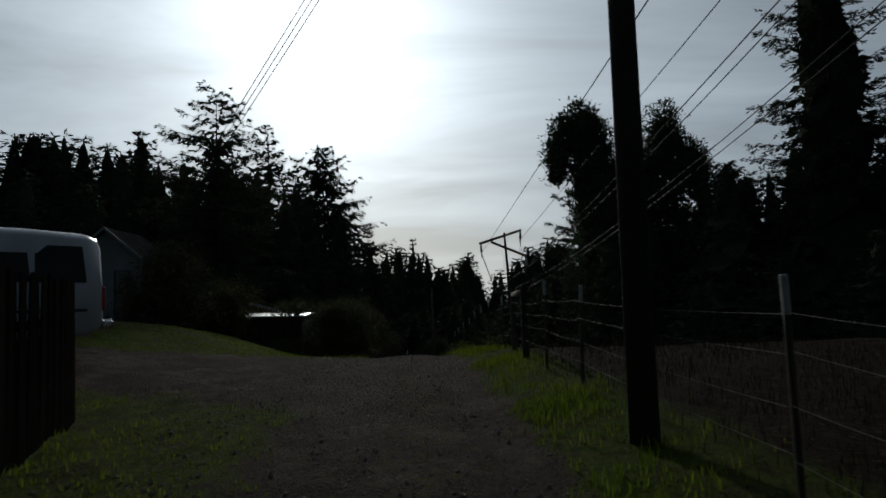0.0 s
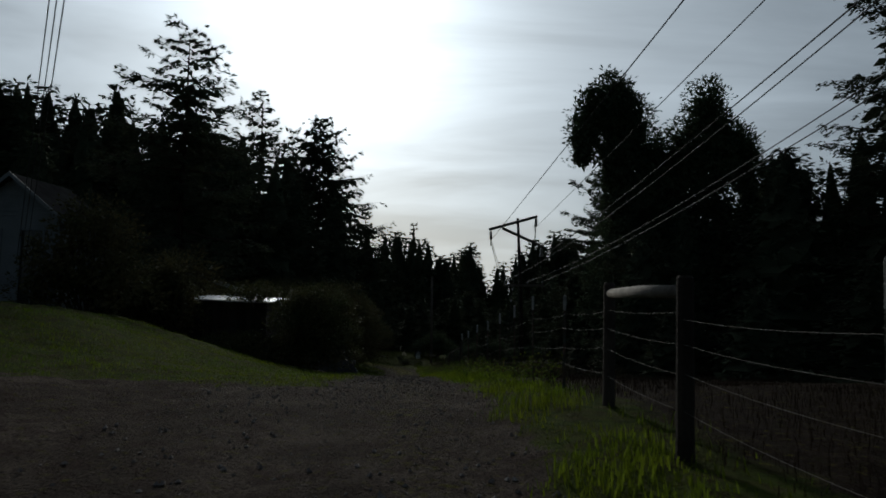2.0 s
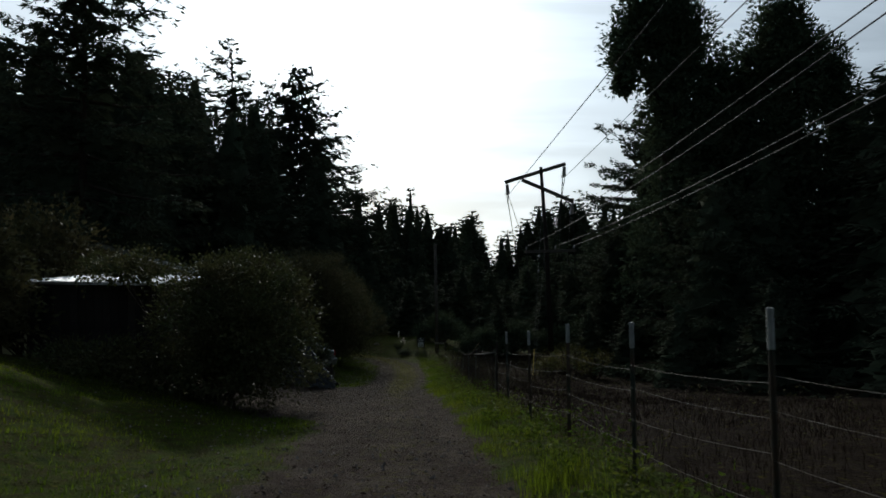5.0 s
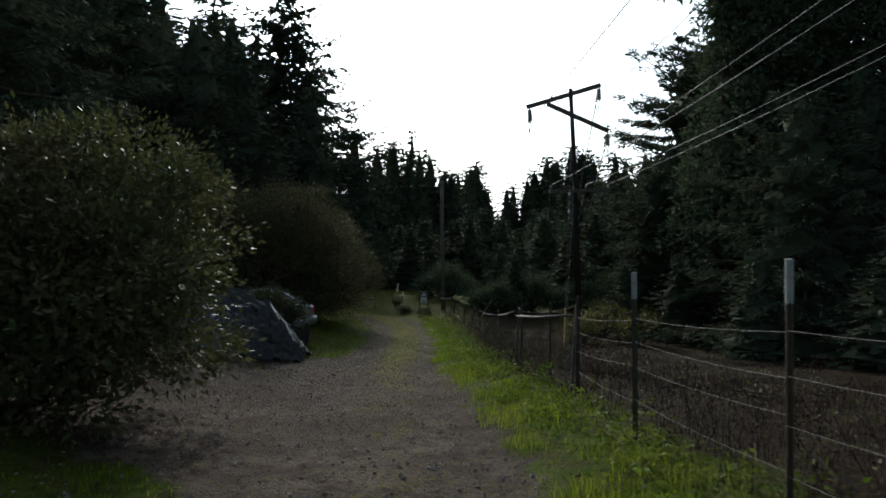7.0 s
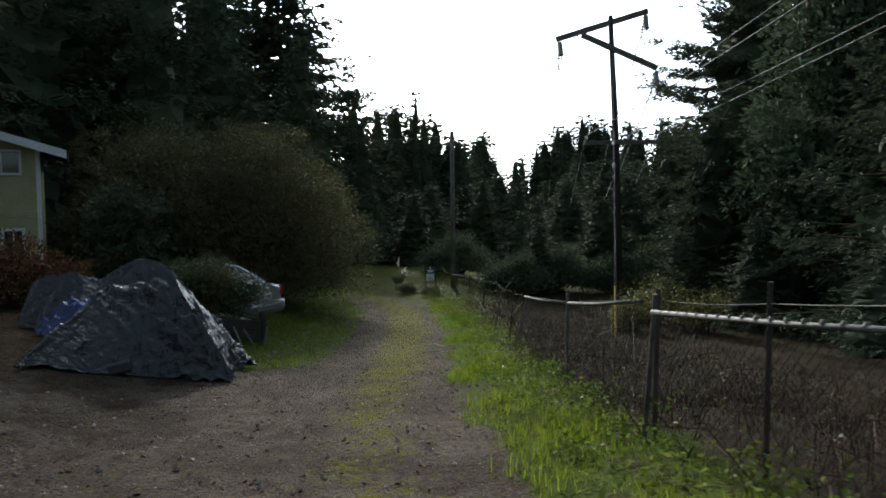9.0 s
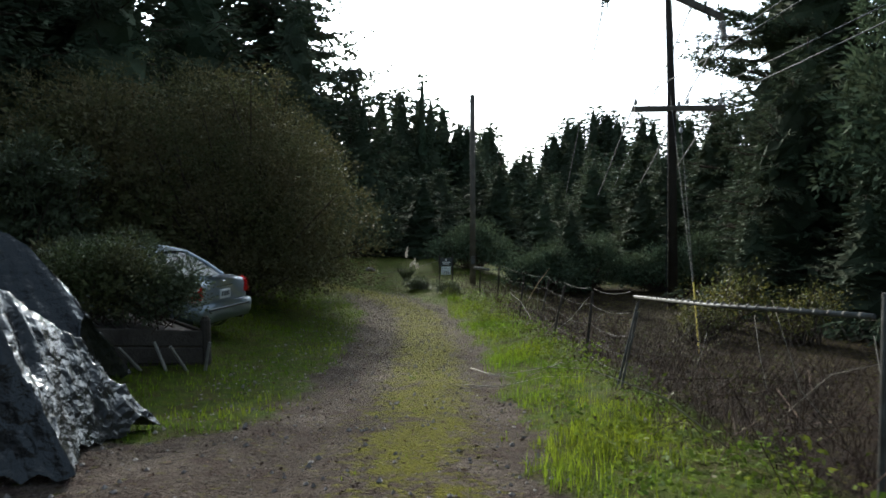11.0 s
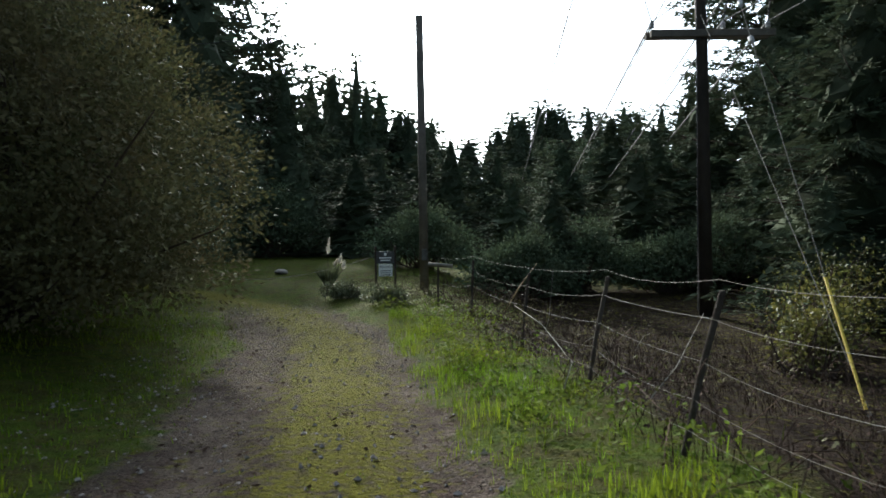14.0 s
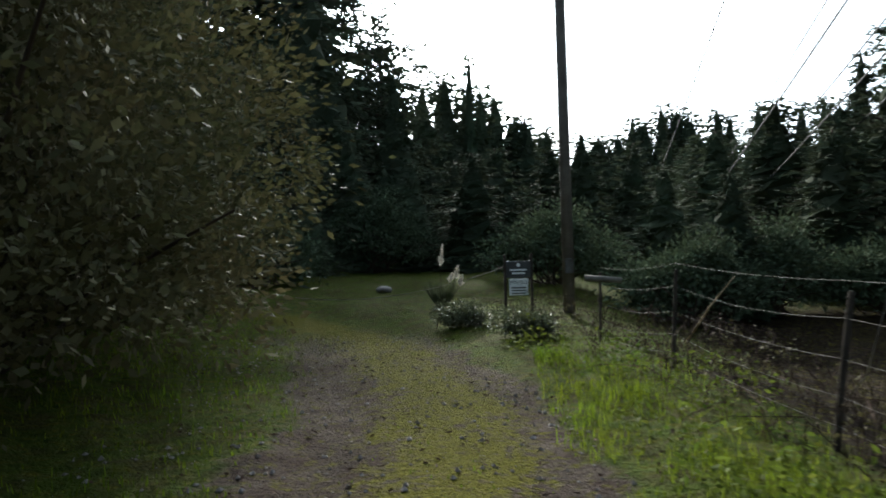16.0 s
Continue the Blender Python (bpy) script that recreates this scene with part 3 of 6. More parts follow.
def at_ground(x, y, sink=0.1, rz=0, s=1.0, sz=None):
    return pose(x, y, gz(x, y) - sink, 0, 0, rz) @ Matrix.Diagonal((s, s, sz or s, 1))


# tall firs with open crowns beyond the houses
def hero(x, y, top, R, seed, label, rz=0, **kw):
    H = top - gz(x, y) + 0.1
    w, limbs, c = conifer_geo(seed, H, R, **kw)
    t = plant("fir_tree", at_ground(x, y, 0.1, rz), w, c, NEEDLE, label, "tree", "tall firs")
    if limbs:
        tagged(part("branchwork", limbs, BARK, t, smooth=True), kind="stuff")
    return t


hero(-16.5, 53, 17.4, 5.4, 11, "very tall dark fir with open layered upper branches", whorls=30, density=38, bare=0.3, top_pow=0.4, leaf=0.4, gap=0.5, core=0.3, wide=0.28)
hero(-17.2, 107, 25.5, 12.4, 12, "tall ragged fir with sky showing through its limbs", whorls=30, density=34, bare=0.12, top_pow=0.7, leaf=0.6, gap=0.3, core=0.42, wide=0.3, droop=0.4)
hero(-26.2, 109, 29.3, 10.0, 13, "tall slender fir with gaps between its limbs", whorls=22, density=28, bare=0.28, top_pow=0.7, leaf=0.6, gap=0.45, core=0.12, wide=0.28, stubs=12)
hero(-22.2, 112, 24.9, 7.5, 14, "narrow open fir among taller firs", whorls=22, density=30, bare=0.12, top_pow=0.7, leaf=0.6, gap=0.35, core=0.3, wide=0.3)
hero(-11.2, 112, 14.0, 4.6, 15, "dark fir with drooping limbs", whorls=22, density=22, bare=0.1, top_pow=0.8, leaf=0.56, gap=0.4, core=0.4)
hero(-33.9, 81.5, 22.1, 5.5, 16, "broad dark fir behind the white house", whorls=24, density=22, bare=0.2, top_pow=0.6, leaf=0.5, gap=0.35)
hero(-41.9, 75, 20.8, 5.0, 17, "dark round-topped pine behind the white house", whorls=24, density=22, bare=0.3, top_pow=0.45, leaf=0.5, gap=0.35)
hero(-5.0, 122.5, 12.7, 1.9, 18, "thin spire of a fir above the wood", whorls=20, density=16, bare=0.3, top_pow=0.8, leaf=0.5, gap=0.5)
hero(19.6, 86, 14.6, 8.2, 19, "dark fir with long level limbs beside the power pole", whorls=30, density=48, bare=0.06, top_pow=0.3, leaf=0.42, gap=0.3, core=0.62, wide=0.3, droop=0.1)
hero(27.1, 49, 26.8, 7.2, 20, "huge dark fir beyond the pasture fence", whorls=40, density=25, bare=0.04, top_pow=0.6, leaf=0.46, gap=0.35, core=0.6, wide=0.28)
hero(21.3, 105, 7.7, 3.0, 21, "small pointed fir behind the power pole", whorls=20, density=22, bare=0.1, leaf=0.5, gap=0.35)

# two round-headed cypresses
def cypress(x, y, lumps, seed, label):
    w, c = clump_geo(seed, lumps, 1300, 29, 0.42, 0.3, 0.4, stems=20, root=(0.3, 0, 14), inner=0.35, stem_r=0.07)
    H = max(l[2] for l in lumps)
    w = join(w, tube([(0, 0, 0), (0.1, 0, H * 0.5), (0, 0, H)], [0.5, 0.32, 0.08], 10))
    return plant("cypress_tree", at_ground(x, y), w, c, CYPRESS, label, "tree", "round cypresses")


cypress(13.15, 65.7, [(-0.2, 0, 21.6, 2.0, 2.0, 2.9), (-2.0, 0.3, 19.9, 1.5, 1.6, 2.2), (-1.4, 0, 21.6, 1.3, 1.4, 1.7), (1.5, 0, 20.4, 1.6, 1.8, 2.4), (0.9, 0.2, 22.6, 1.1, 1.2, 1.5), (-2.3, 0, 18.2, 1.1, 1.3, 1.5), (0.4, 0, 18.4, 2.2, 2.3, 2.4), (3.1, 0, 17.2, 1.5, 1.6, 2.6), (3.5, 0, 13.8, 2.2, 2.0, 3.0), (0.6, 0, 16.8, 1.9, 2.1, 2.4), (0.9, 0, 14.6, 2.1, 2.3, 3.0), (1.4, 0, 11, 2.8, 3, 4), (0.8, 0, 5.5, 3.4, 3.4, 4.5)], 31, "dense cypress with a bulging round head")
cypress(20.75, 66.5, [(0.2, 0, 21.4, 1.7, 1.8, 3.4), (0.2, 0, 17.4, 3.0, 2.8, 3.2), (-3.0, 0, 16.6, 1.5, 1.6, 2.4), (-3.3, 0, 12.8, 2.0, 2.0, 3.0), (3.4, 0, 18.2, 1.3, 1.4, 1.8), (1.0, 0, 20.2, 1.4, 1.5, 2.2), (2.2, 0, 18.4, 1.6, 1.8, 2.8), (-1.6, 0, 18.4, 1.6, 1.7, 2.8), (-2.4, 0, 15.6, 1.4, 1.6, 2.0), (3.4, 0, 16.2, 1.1, 1.3, 1.6), (0, 0, 13, 4.2, 3.6, 4.2), (0, 0, 7, 4.6, 4, 5)], 32, "dense cypress with a tapering dark head")

hero(-19.5, 66, 15.2, 6.6, 33, "broad dark fir rising behind the yellow house", whorls=32, density=30, bare=0.06, top_pow=0.55, leaf=0.4, gap=0.35, core=0.62, wide=0.28)
hero(-14.6, 69, 11.8, 4.2, 34, "dense dark fir rising behind the thicket", whorls=28, density=30, bare=0.05, top_pow=0.55, leaf=0.38, gap=0.35, core=0.62, wide=0.28)
hero(13.5, 58.5, 5.8, 4.9, 35, "dark fir with low drooping skirts beyond the pasture", whorls=26, density=44, bare=0.02, top_pow=0.55, leaf=0.34, gap=0.35, core=0.62, wide=0.26)
hero(11.0, 70, 3.6, 3.7, 36, "low dark fir behind the power pole", whorls=20, density=40, bare=0.02, top_pow=0.6, leaf=0.34, gap=0.35, core=0.62, wide=0.26)

# woodland made of a few kinds of fir, repeated
KINDS = []
for i, (R, top_pow, gap) in enumerate([(3.7, 0.9, 0.3), (3.2, 0.95, 0.3), (4.2, 0.8, 0.4), (3.4, 0.85, 0.4)]):
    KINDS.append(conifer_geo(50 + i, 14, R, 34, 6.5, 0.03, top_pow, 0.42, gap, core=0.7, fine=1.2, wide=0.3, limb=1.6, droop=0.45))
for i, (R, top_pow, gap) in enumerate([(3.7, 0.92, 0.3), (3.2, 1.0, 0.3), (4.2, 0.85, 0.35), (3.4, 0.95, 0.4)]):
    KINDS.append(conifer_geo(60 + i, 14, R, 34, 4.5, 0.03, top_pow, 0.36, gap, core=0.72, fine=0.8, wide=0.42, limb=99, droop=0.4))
MASTER = {}


def wood_fir(x, y, top, kind, width=1.0, rz=0.0):
    width *= 1.15
    if y > 90 or abs(x) > 44:
        kind += 4
    base = gz(x, y) - 0.2
    sz = (top - base) / 14
    m = pose(x, y, base, 0, 0, rz) @ Matrix.Diagonal((sz * width, sz * width, sz, 1))
    if kind not in MASTER:
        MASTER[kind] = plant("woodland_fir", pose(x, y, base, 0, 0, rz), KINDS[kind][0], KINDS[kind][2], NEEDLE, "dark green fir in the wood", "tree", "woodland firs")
        if KINDS[kind][1]:
            tagged(part("branchwork", KINDS[kind][1], BARK, MASTER[kind], smooth=True), kind="stuff")
        MASTER[kind].matrix_basis = m
        return
    src = MASTER[kind]
    made = copy_thing(src, Matrix.Identity(4))
    made.matrix_basis = m


SKYLINE = [(14.4, 200, 9.3), (19.1, 200, 11.7), (21.3, 198, 13.3), (23.5, 200, 16.7), (26.4, 202, 16.0), (29.4, 200, 18.9), (32.6, 200, 18.0), (36.3, 203, 15.6), (39.8, 200, 17.7), (44.0, 190, 17.1), (47.4, 195, 15.6), (51.9, 190, 16.9),
           (7.5, 200, 15.5), (5.4, 203, 13.5), (9.6, 205, 10.0), (3.0, 190, 12.0), (-2.6, 130, 10.4), (-7.9, 130, 11.9), (-1.0, 131, 8.1), (-9.9, 128, 11.5), (-5.7, 131, 11.0), (1.0, 140, 8.1), (10.7, 250, 10.0), (12.7, 260, 11.0), (8.6, 240, 12.0), (16.6, 205, 10.6), (34.4, 198, 16.3), (41.9, 200, 16.4), (49.4, 196, 16.6), (54.9, 188, 17.3), (24.9, 196, 14.9), (30.9, 205, 17.6), (6.3, 196, 14.0), (-3.9, 126, 10.5), (0.2, 128, 7.6), (-12.1, 122, 12.0), (-6.9, 124, 11.3)]
rngw = random.Random(5)
for k, (x, y, top) in enumerate(SKYLINE):
    wood_fir(x, y, top, k % 4, 1.05, rngw.uniform(0, 360))
# wood behind and below the skyline
for x, y, top in [(-31.2, 77, 17.9), (-35.2, 78, 18.1), (-39.2, 78, 18.0), (-28.2, 80, 18.7), (-24.2, 78, 17.8), (-19.2, 76, 16.3), (-16.2, 82, 15.6), (-21.7, 72, 15.5), (-30.2, 68, 15.7), (-43.2, 80, 18.5), (24.3, 66, 13.4), (17.8, 66, 13.4), (29.8, 60, 14.0), (21.9, 55, 11.5), (26.8, 63, 12.0), (36.7, 48, 18.9), (32.8, 50, 15.9), (-37.2, 76, 17.5), (-29.7, 76, 17.5), (-45.2, 72, 17.1), (-26.2, 74, 16.2), (-49.3, 78, 18.8), (-33.2, 70, 14.7), (-21.7, 72, 15.8), (-19.7, 72, 14.7), (-20.1, 80, 15.4), (-38.6, 74, 20.2), (-36.2, 73, 19.6), (-34.2, 74, 18.9), (-31.6, 72, 17.9), (-43.6, 74, 20.6), (-40.6, 76, 20.8), (29.6, 74, 14.4), (31.6, 76, 12.8), (27.4, 60, 11.6), (25.4, 63, 12.4), (-22.7, 66, 14.2), (-18.4, 71, 14.0), (-14.3, 78, 12.4), (-23.2, 80, 16.4), (-27.2, 88, 17.7),
                  (-19.2, 90, 16.4), (-13.1, 95, 12.8), (-22.1, 60, 10.4), (-27.1, 56, 11.7), (-33.2, 58, 13.2), (-40.2, 62, 14.7), (-16.1, 86, 12.8), (-30.3, 100, 20.2), (-11.1, 88, 3.5), (-8.6, 100, 7.0), (-14.6, 102, 14.1), (-36.3, 92, 19.7),
                  (28.3, 71, 13.8), (32.8, 66, 12.5), (37.8, 58, 17.4), (31.8, 42, 16.5), (35.7, 34, 18.2), (40.7, 48, 20.0), (25.9, 76, 10.0), (17.0, 73, 7.7), (23.9, 60, 12.3), (29.8, 54, 15.1), (17.4, 61, 8.2), (12.5, 72, 5.6), (22.9, 88, 10.6), (27.9, 92, 10.8), (33.9, 84, 13.6)]:
    wood_fir(x, y, top, rngw.randrange(4), rngw.uniform(0.9, 1.25), rngw.uniform(0, 360))
for i in range(50):
    x, y = rngw.uniform(9, 58), rngw.uniform(92, 170)
    if abs(x - 8) < (y - 45) * 0.06:
        continue
    cap = -1.3 + (y - 45) * (0.083 if x > 18 else 0.047)
    wood_fir(x, y, cap - rngw.uniform(0, 3), rngw.randrange(4), rngw.uniform(0.9, 1.3), rngw.uniform(0, 360))
for x, y, top in [(-5.9, 86, 0.2), (-2.5, 90, 1.0), (1.3, 88, 1.4), (4.3, 92, 1.2), (7.6, 90, 1.4), (-9.5, 82, -0.4), (11.1, 92, 3.0), (14.5, 88, 3.9), (-13.0, 84, 4.9), (2.9, 96, 2.0), (18.0, 94, 5.3), (9.3, 99, 2.2), (15.0, 82, 2.9)]:
    wood_fir(x, y, top, rngw.randrange(4), rngw.uniform(1.3, 1.7), rngw.uniform(0, 360))
for i in range(26):
    x, y = rngw.uniform(-24, 4), rngw.uniform(84, 124)
    cap = -1.3 + (y - 45) * (0.077 - 0.0038 * x)
    wood_fir(x, y, cap - rngw.uniform(1, 4), rngw.randrange(4), rngw.uniform(1.0, 1.4), rngw.uniform(0, 360))

for x, y, rise in [(10.15, 63.4, 4.1), (8.75, 67.92, 3.7), (10.63, 55.86, 4.1), (13.12, 51.33, 4.8), (16.11, 46.3, 5.4), (19.1, 41.26, 5.8), (22.08, 36.22, 6.1), (-3.34, 84.44, 4.6), (3.16, 80.44, 4.2), (-15.84, 80.44, 5.5), (7.66, 78.43, 5.0), (11.66, 76.43, 5.0), (3.56, 74.93, 3.8), (16.16, 74.43, 5.0), (-19.84, 78.43, 5.9), (10.66, 84.44, 6.7), (-4.33, 90.45, 5.0), (0.17, 92.45, 5.9), (6.17, 95.45, 5.5)]:
    wood_fir(x, y, gz(x, y) + rise, rngw.randrange(4), rngw.uniform(1.5, 2.0), rngw.uniform(0, 360))


# ---- shrubs ----
def shrub(name, x, y, lumps, clumps, per, clump_r, leaf, mat, label, seed, width=0.45, stems=40, stem_r=0.03, inner=0.3, category="shrub"):
    w, c = clump_geo(seed, lumps, clumps, per, clump_r, leaf, width, stems, (0, 0, 0), inner, 0.1, stem_r)
    return plant(name, at_ground(x, y, 0.05), w, c, mat, label, category, woodname="branchwork", leafname="foliage")


shrub("garden_shrub", -5.82, 37.43, [(0.3, 0, 1.5, 1.4, 1.8, 1.4), (1.1, -0.9, 1.1, 1.4, 1.4, 1.1), (0.0, -0.6, 1.9, 1.0, 1.2, 1.0), (0.5, 0.4, 2.4, 1.2, 1.3, 0.95), (1.0, 0.6, 1.7, 1.2, 1.3, 1.2), (-2.0, 0.2, 2.9, 1.1, 1.1, 0.4), (0.2, -0.6, 0.6, 2.1, 1.8, 0.7), (-2.2, -0.5, 0.7, 1.8, 1.6, 0.7)], 700, 56, 0.24, 0.085, LEAF, "large rounded evergreen shrub with small glossy leaves", 61)
shrub("laurel_thicket", -7.95, 62.39, [(0, 0, 2.6, 3.0, 3.2, 2.8), (1.4, -1.5, 2.2, 2.0, 2.2, 2.2), (1.3, 1.6, 2.4, 2.0, 2.2, 2.5), (-2.6, -0.6, 2.8, 2.4, 2.6, 2.6), (0, 0.5, 4.2, 2.2, 2.2, 1.7), (1.8, -0.2, 1.0, 1.7, 2.6, 1.1), (-4.5, -0.2, 2.6, 2.2, 2.4, 2.4), (0.5, 3.6, 2.2, 2.2, 2.2, 2.3), (0.8, -1.2, 0.7, 2.2, 2.2, 0.8), (1.0, 2.0, 0.7, 2.0, 2.4, 0.8), (-2.5, -1, 0.8, 2.5, 2.0, 0.9), (2.2, -2.0, 1.9, 2.0, 1.7, 1.5), (1.5, -2.0, 3.2, 1.8, 1.7, 1.4), (0.5, -1.6, 4.6, 1.9, 1.9, 1.4), (-1.6, -1.2, 4.9, 2.1, 1.9, 1.4), (-4.2, -0.8, 4.6, 2.0, 1.8, 1.5), (2.0, -1.8, 0.9, 1.9, 1.6, 1.0)], 1900, 58, 0.3, 0.078, LAUREL, "tall dense laurel thicket overhanging the track", 62, stems=60, stem_r=0.05)
DARKROW = [(-13.12, 34.81, 1.15, 1.5), (-11.51, 37.83, 0.75, 1.0), (-14.91, 39.24, 1.3, 1.6), (-12.4, 42.27, 1.2, 1.5), (-11.06, 60.19, 1.25, 1.6), (-12.85, 66.41, 1.6, 2.0), (-9.45, 67.92, 1.3, 1.8), (-20.42, 36.22, 1.2, 1.6)]
for k, (x, y, s, hs_) in enumerate(DARKROW):
    shrub("dark_laurel", x, y, [(0, 0, 1.6 * hs_, 1.7 * s, 1.5 * s, 1.3 * hs_), (1.0 * s, -0.3, 0.9 * hs_, 1.2 * s, 1.1 * s, 0.9 * hs_), (-1.0 * s, -0.2, 1.0 * hs_, 1.2 * s, 1.1 * s, 1.0 * hs_), (0.1, 0, 2.4 * hs_, 1.1 * s, 1.1 * s, 0.8 * hs_)], 210, 26, 0.3, 0.15, LAUREL, "dark dense laurel growing beside the house", 140 + k)
shrub("russet_shrub", -12.17, 54.35, [(0, 0, 0.9, 1.3, 1.1, 0.9), (1.2, 0, 0.7, 0.9, 0.9, 0.7), (-1.2, 0, 0.9, 1.1, 1, 0.9)], 180, 34, 0.2, 0.1, REDLEAF, "russet shrub in front of the yellow house", 63)
shrub("grey_leaved_shrub", -10.86, 57.77, [(0, 0, 2.6, 1.3, 1.0, 0.7), (0, 0, 1.4, 1.1, 1.0, 1.3)], 160, 30, 0.2, 0.12, GREYLEAF, "grey-green shrub beside the yellow house", 64)
for k, (x, y, s) in enumerate([(-9.84, 77.43, 0.6), (-7.34, 84.44, 0.8), (-0.84, 76.93, 0.56), (-13.34, 77.43, 0.74), (-10.84, 70.92, 0.56), (2.2, 73.5, 0.5), (4.6, 75.2, 0.6), (7.4, 74.5, 0.5), (9.8, 75.5, 0.65), (12.4, 74.0, 0.6), (15.0, 73.0, 0.7), (18.0, 70.0, 0.7)]):
    shrub("thicket_shrub", x, y, [(0, 0, 1.8 * s, 2.4 * s, 2.0 * s, 1.8 * s), (1.9 * s, 0, 1.3 * s, 1.8 * s, 1.6 * s, 1.3 * s), (-1.9 * s, 0, 1.5 * s, 1.8 * s, 1.6 * s, 1.5 * s), (0.4, 0.2, 3 * s, 1.5 * s, 1.5 * s, 1.1 * s)], 220, 26, 0.3, 0.12, CYPRESS, "dark wild thicket at the edge of the wood", 70 + k)
for k, (x, y, s) in enumerate([(6.45, 64.4, 1.0), (5.05, 62.39, 0.7), (7.55, 61.89, 0.8)]):
    shrub("yellowing_shrub", x, y, [(0, 0, 0.9 * s, 1.3 * s, 1.2 * s, 1.0 * s), (0.9 * s, 0.3, 1.2 * s, 0.9 * s, 0.9 * s, 0.9 * s)], 90, 13, 0.3, 0.07, YELLOWLEAF, "half-bare yellowing shrub beyond the fence", 90 + k)
for k, (x, y) in enumerate([(-3.15, 68.15), (-2.1, 66.5)]):
    shrub("low_bush", x, y, [(0, 0, 0.22, 0.42, 0.36, 0.24), (0.3, 0.1, 0.18, 0.3, 0.3, 0.2)], 70, 26, 0.1, 0.05, GREYLEAF, "low grey-green bush beside the bend of the track", 180 + k, stems=14, stem_r=0.008)


# ---- power line ----
def beam(a, b, w, h):
    """A bevelled timber from a to b."""
    a, b = Vector(a), Vector(b)
    d = b - a
    g = box(w, d.length, h, 0, d.length / 2, 0, 0.012)
    m = Matrix.Translation(a) @ d.to_track_quat("Y", "Z").to_matrix().to_4x4()
    return moved(g, m)


def disc_string(top, down, n=6):
    """A string of insulator discs hanging from top along down."""
    top, down = np.array(top, float), unit(np.array(down, float))
    pts, rad = [top, top + down * 0.15], [0.015, 0.015]
    for i in range(n):
        for d, r in ((0.15, 0.03), (0.17, 0.12), (0.2, 0.1), (0.21, 0.03)):
            pts.append(top + down * (d + 0.13 * i))
            rad.append(r)
    return tube(pts, rad, 10)


def pin_insulator(p):
    p = np.array(p, float)
    z = np.array([0, 0, 1.0])
    return tube([p, p + z * 0.08, p + z * 0.1, p + z * 0.17, p + z * 0.19, p + z * 0.26], [0.02, 0.02, 0.08, 0.06, 0.08, 0.04], 8)


def sag_line(a, b, sag, n=40):
    a, b = np.array(a, float), np.array(b, float)
    t = np.linspace(0, 1, n)[:, None]
    return a + (b - a) * t - np.array([0, 0, 1.0]) * sag * 4 * t * (1 - t)


def cable(a, b, sag, r=0.019, label="thin dark overhead conductor between poles", n=40):
    pts = sag_line(a, b, sag, n)
    ob = part("overhead_wire", tube(pts, r, 5, False), CABLE)
    return tagged(ob, label, "power line", "overhead conductors")


# roadside pole by the start of the fence
z0 = gz(1.62, 5.85)
pole = thing("utility_pole", pose(1.56, 5.85, z0 - 0.1), "dark creosoted timber utility pole beside the track", "utility pole")
part("shaft", tube([(0, 0, 0), (0, 0, 4), (0.0, 0, 9.4)], [0.122, 0.108, 0.095], 16), CREOSOTE, pole, smooth=True)
part("cap", tube([(0, 0, 9.4), (0, 0, 9.46), (0, 0, 9.5)], [0.1, 0.1, 0.03], 16), CREOSOTE, pole)
part("bracket", beam((-0.12, 0, 8.35), (0.12, 0, 8.35), 0.06, 0.08), GALV, pole)

# transmission pole with the slanted timber arms
px_, py_ = 6.7, 69.95
zb = gz(px_, py_)
mast = thing("transmission_pole", pose(px_, py_, zb - 0.2), "tall dark timber power pole with slanted crossarms", "power pole")


def local(p):
    return (p[0] - px_, p[1] - py_, p[2] - zb + 0.2)


part("shaft", tube([(0.0, 0, 0), local((6.46, 69.9, 2.41)), local((6.14, 69.9, 8.16))], [0.19, 0.15, 0.11], 16), CREOSOTE, mast, smooth=True)
part("upper_crossarm", beam(local((3.71, 70.12, 7.16)), local((7.79, 69.75, 8.33)), 0.18, 0.24), GREYPOLE, mast, "weathered grey timber arm")
part("lower_crossarm", beam(local((4.81, 69.72, 7.28)), local((8.23, 69.7, 5.78)), 0.18, 0.24), GREYPOLE, mast, "weathered grey timber arm")
part("distribution_crossarm", beam(local((4.99, 69.7, 2.43)), local((8.39, 69.7, 2.49)), 0.13, 0.19), GREYPOLE, mast, "weathered grey timber arm")
part("distribution_crossarm", beam(local((4.99, 70.1, 2.45)), local((8.39, 70.1, 2.50)), 0.13, 0.19), GREYPOLE, mast, "weathered grey timber arm")
ENDS = [(3.86, 70, 7.09), (7.69, 69.75, 8.21), (8.18, 69.7, 5.71)]
HANG = []
for e, tilt in zip(ENDS, (-0.05, 0.12, 0.12)):
    for way in (-1, 1):
        d = np.array([-tilt * 0.6, way * 0.55, -1.0])
        part("insulator", disc_string(local(e), d), PORCELAIN, mast, "grey disc insulator string")
        HANG.append(np.array(e) + unit(d) * 0.95)
PINS = [(5.09, 69.9, 2.52), (7.04, 69.9, 2.55), (8.29, 69.9, 2.57)]
for p in PINS:
    part("insulator", pin_insulator(local(p)), PORCELAIN, mast, "small pin insulator")
for i in range(3):
    a, b = np.array(local(HANG[2 * i])), np.array(local(HANG[2 * i + 1]))
    part("jumper", tube(sag_line(a, b, 0.5, 12), 0.02, 5, False), CABLE, mast)
    part("drop_lead", tube(sag_line(a, np.array(local(PINS[i])) + [0, 0, 0.25], 0.1, 10), 0.02, 5, False), CABLE, mast)
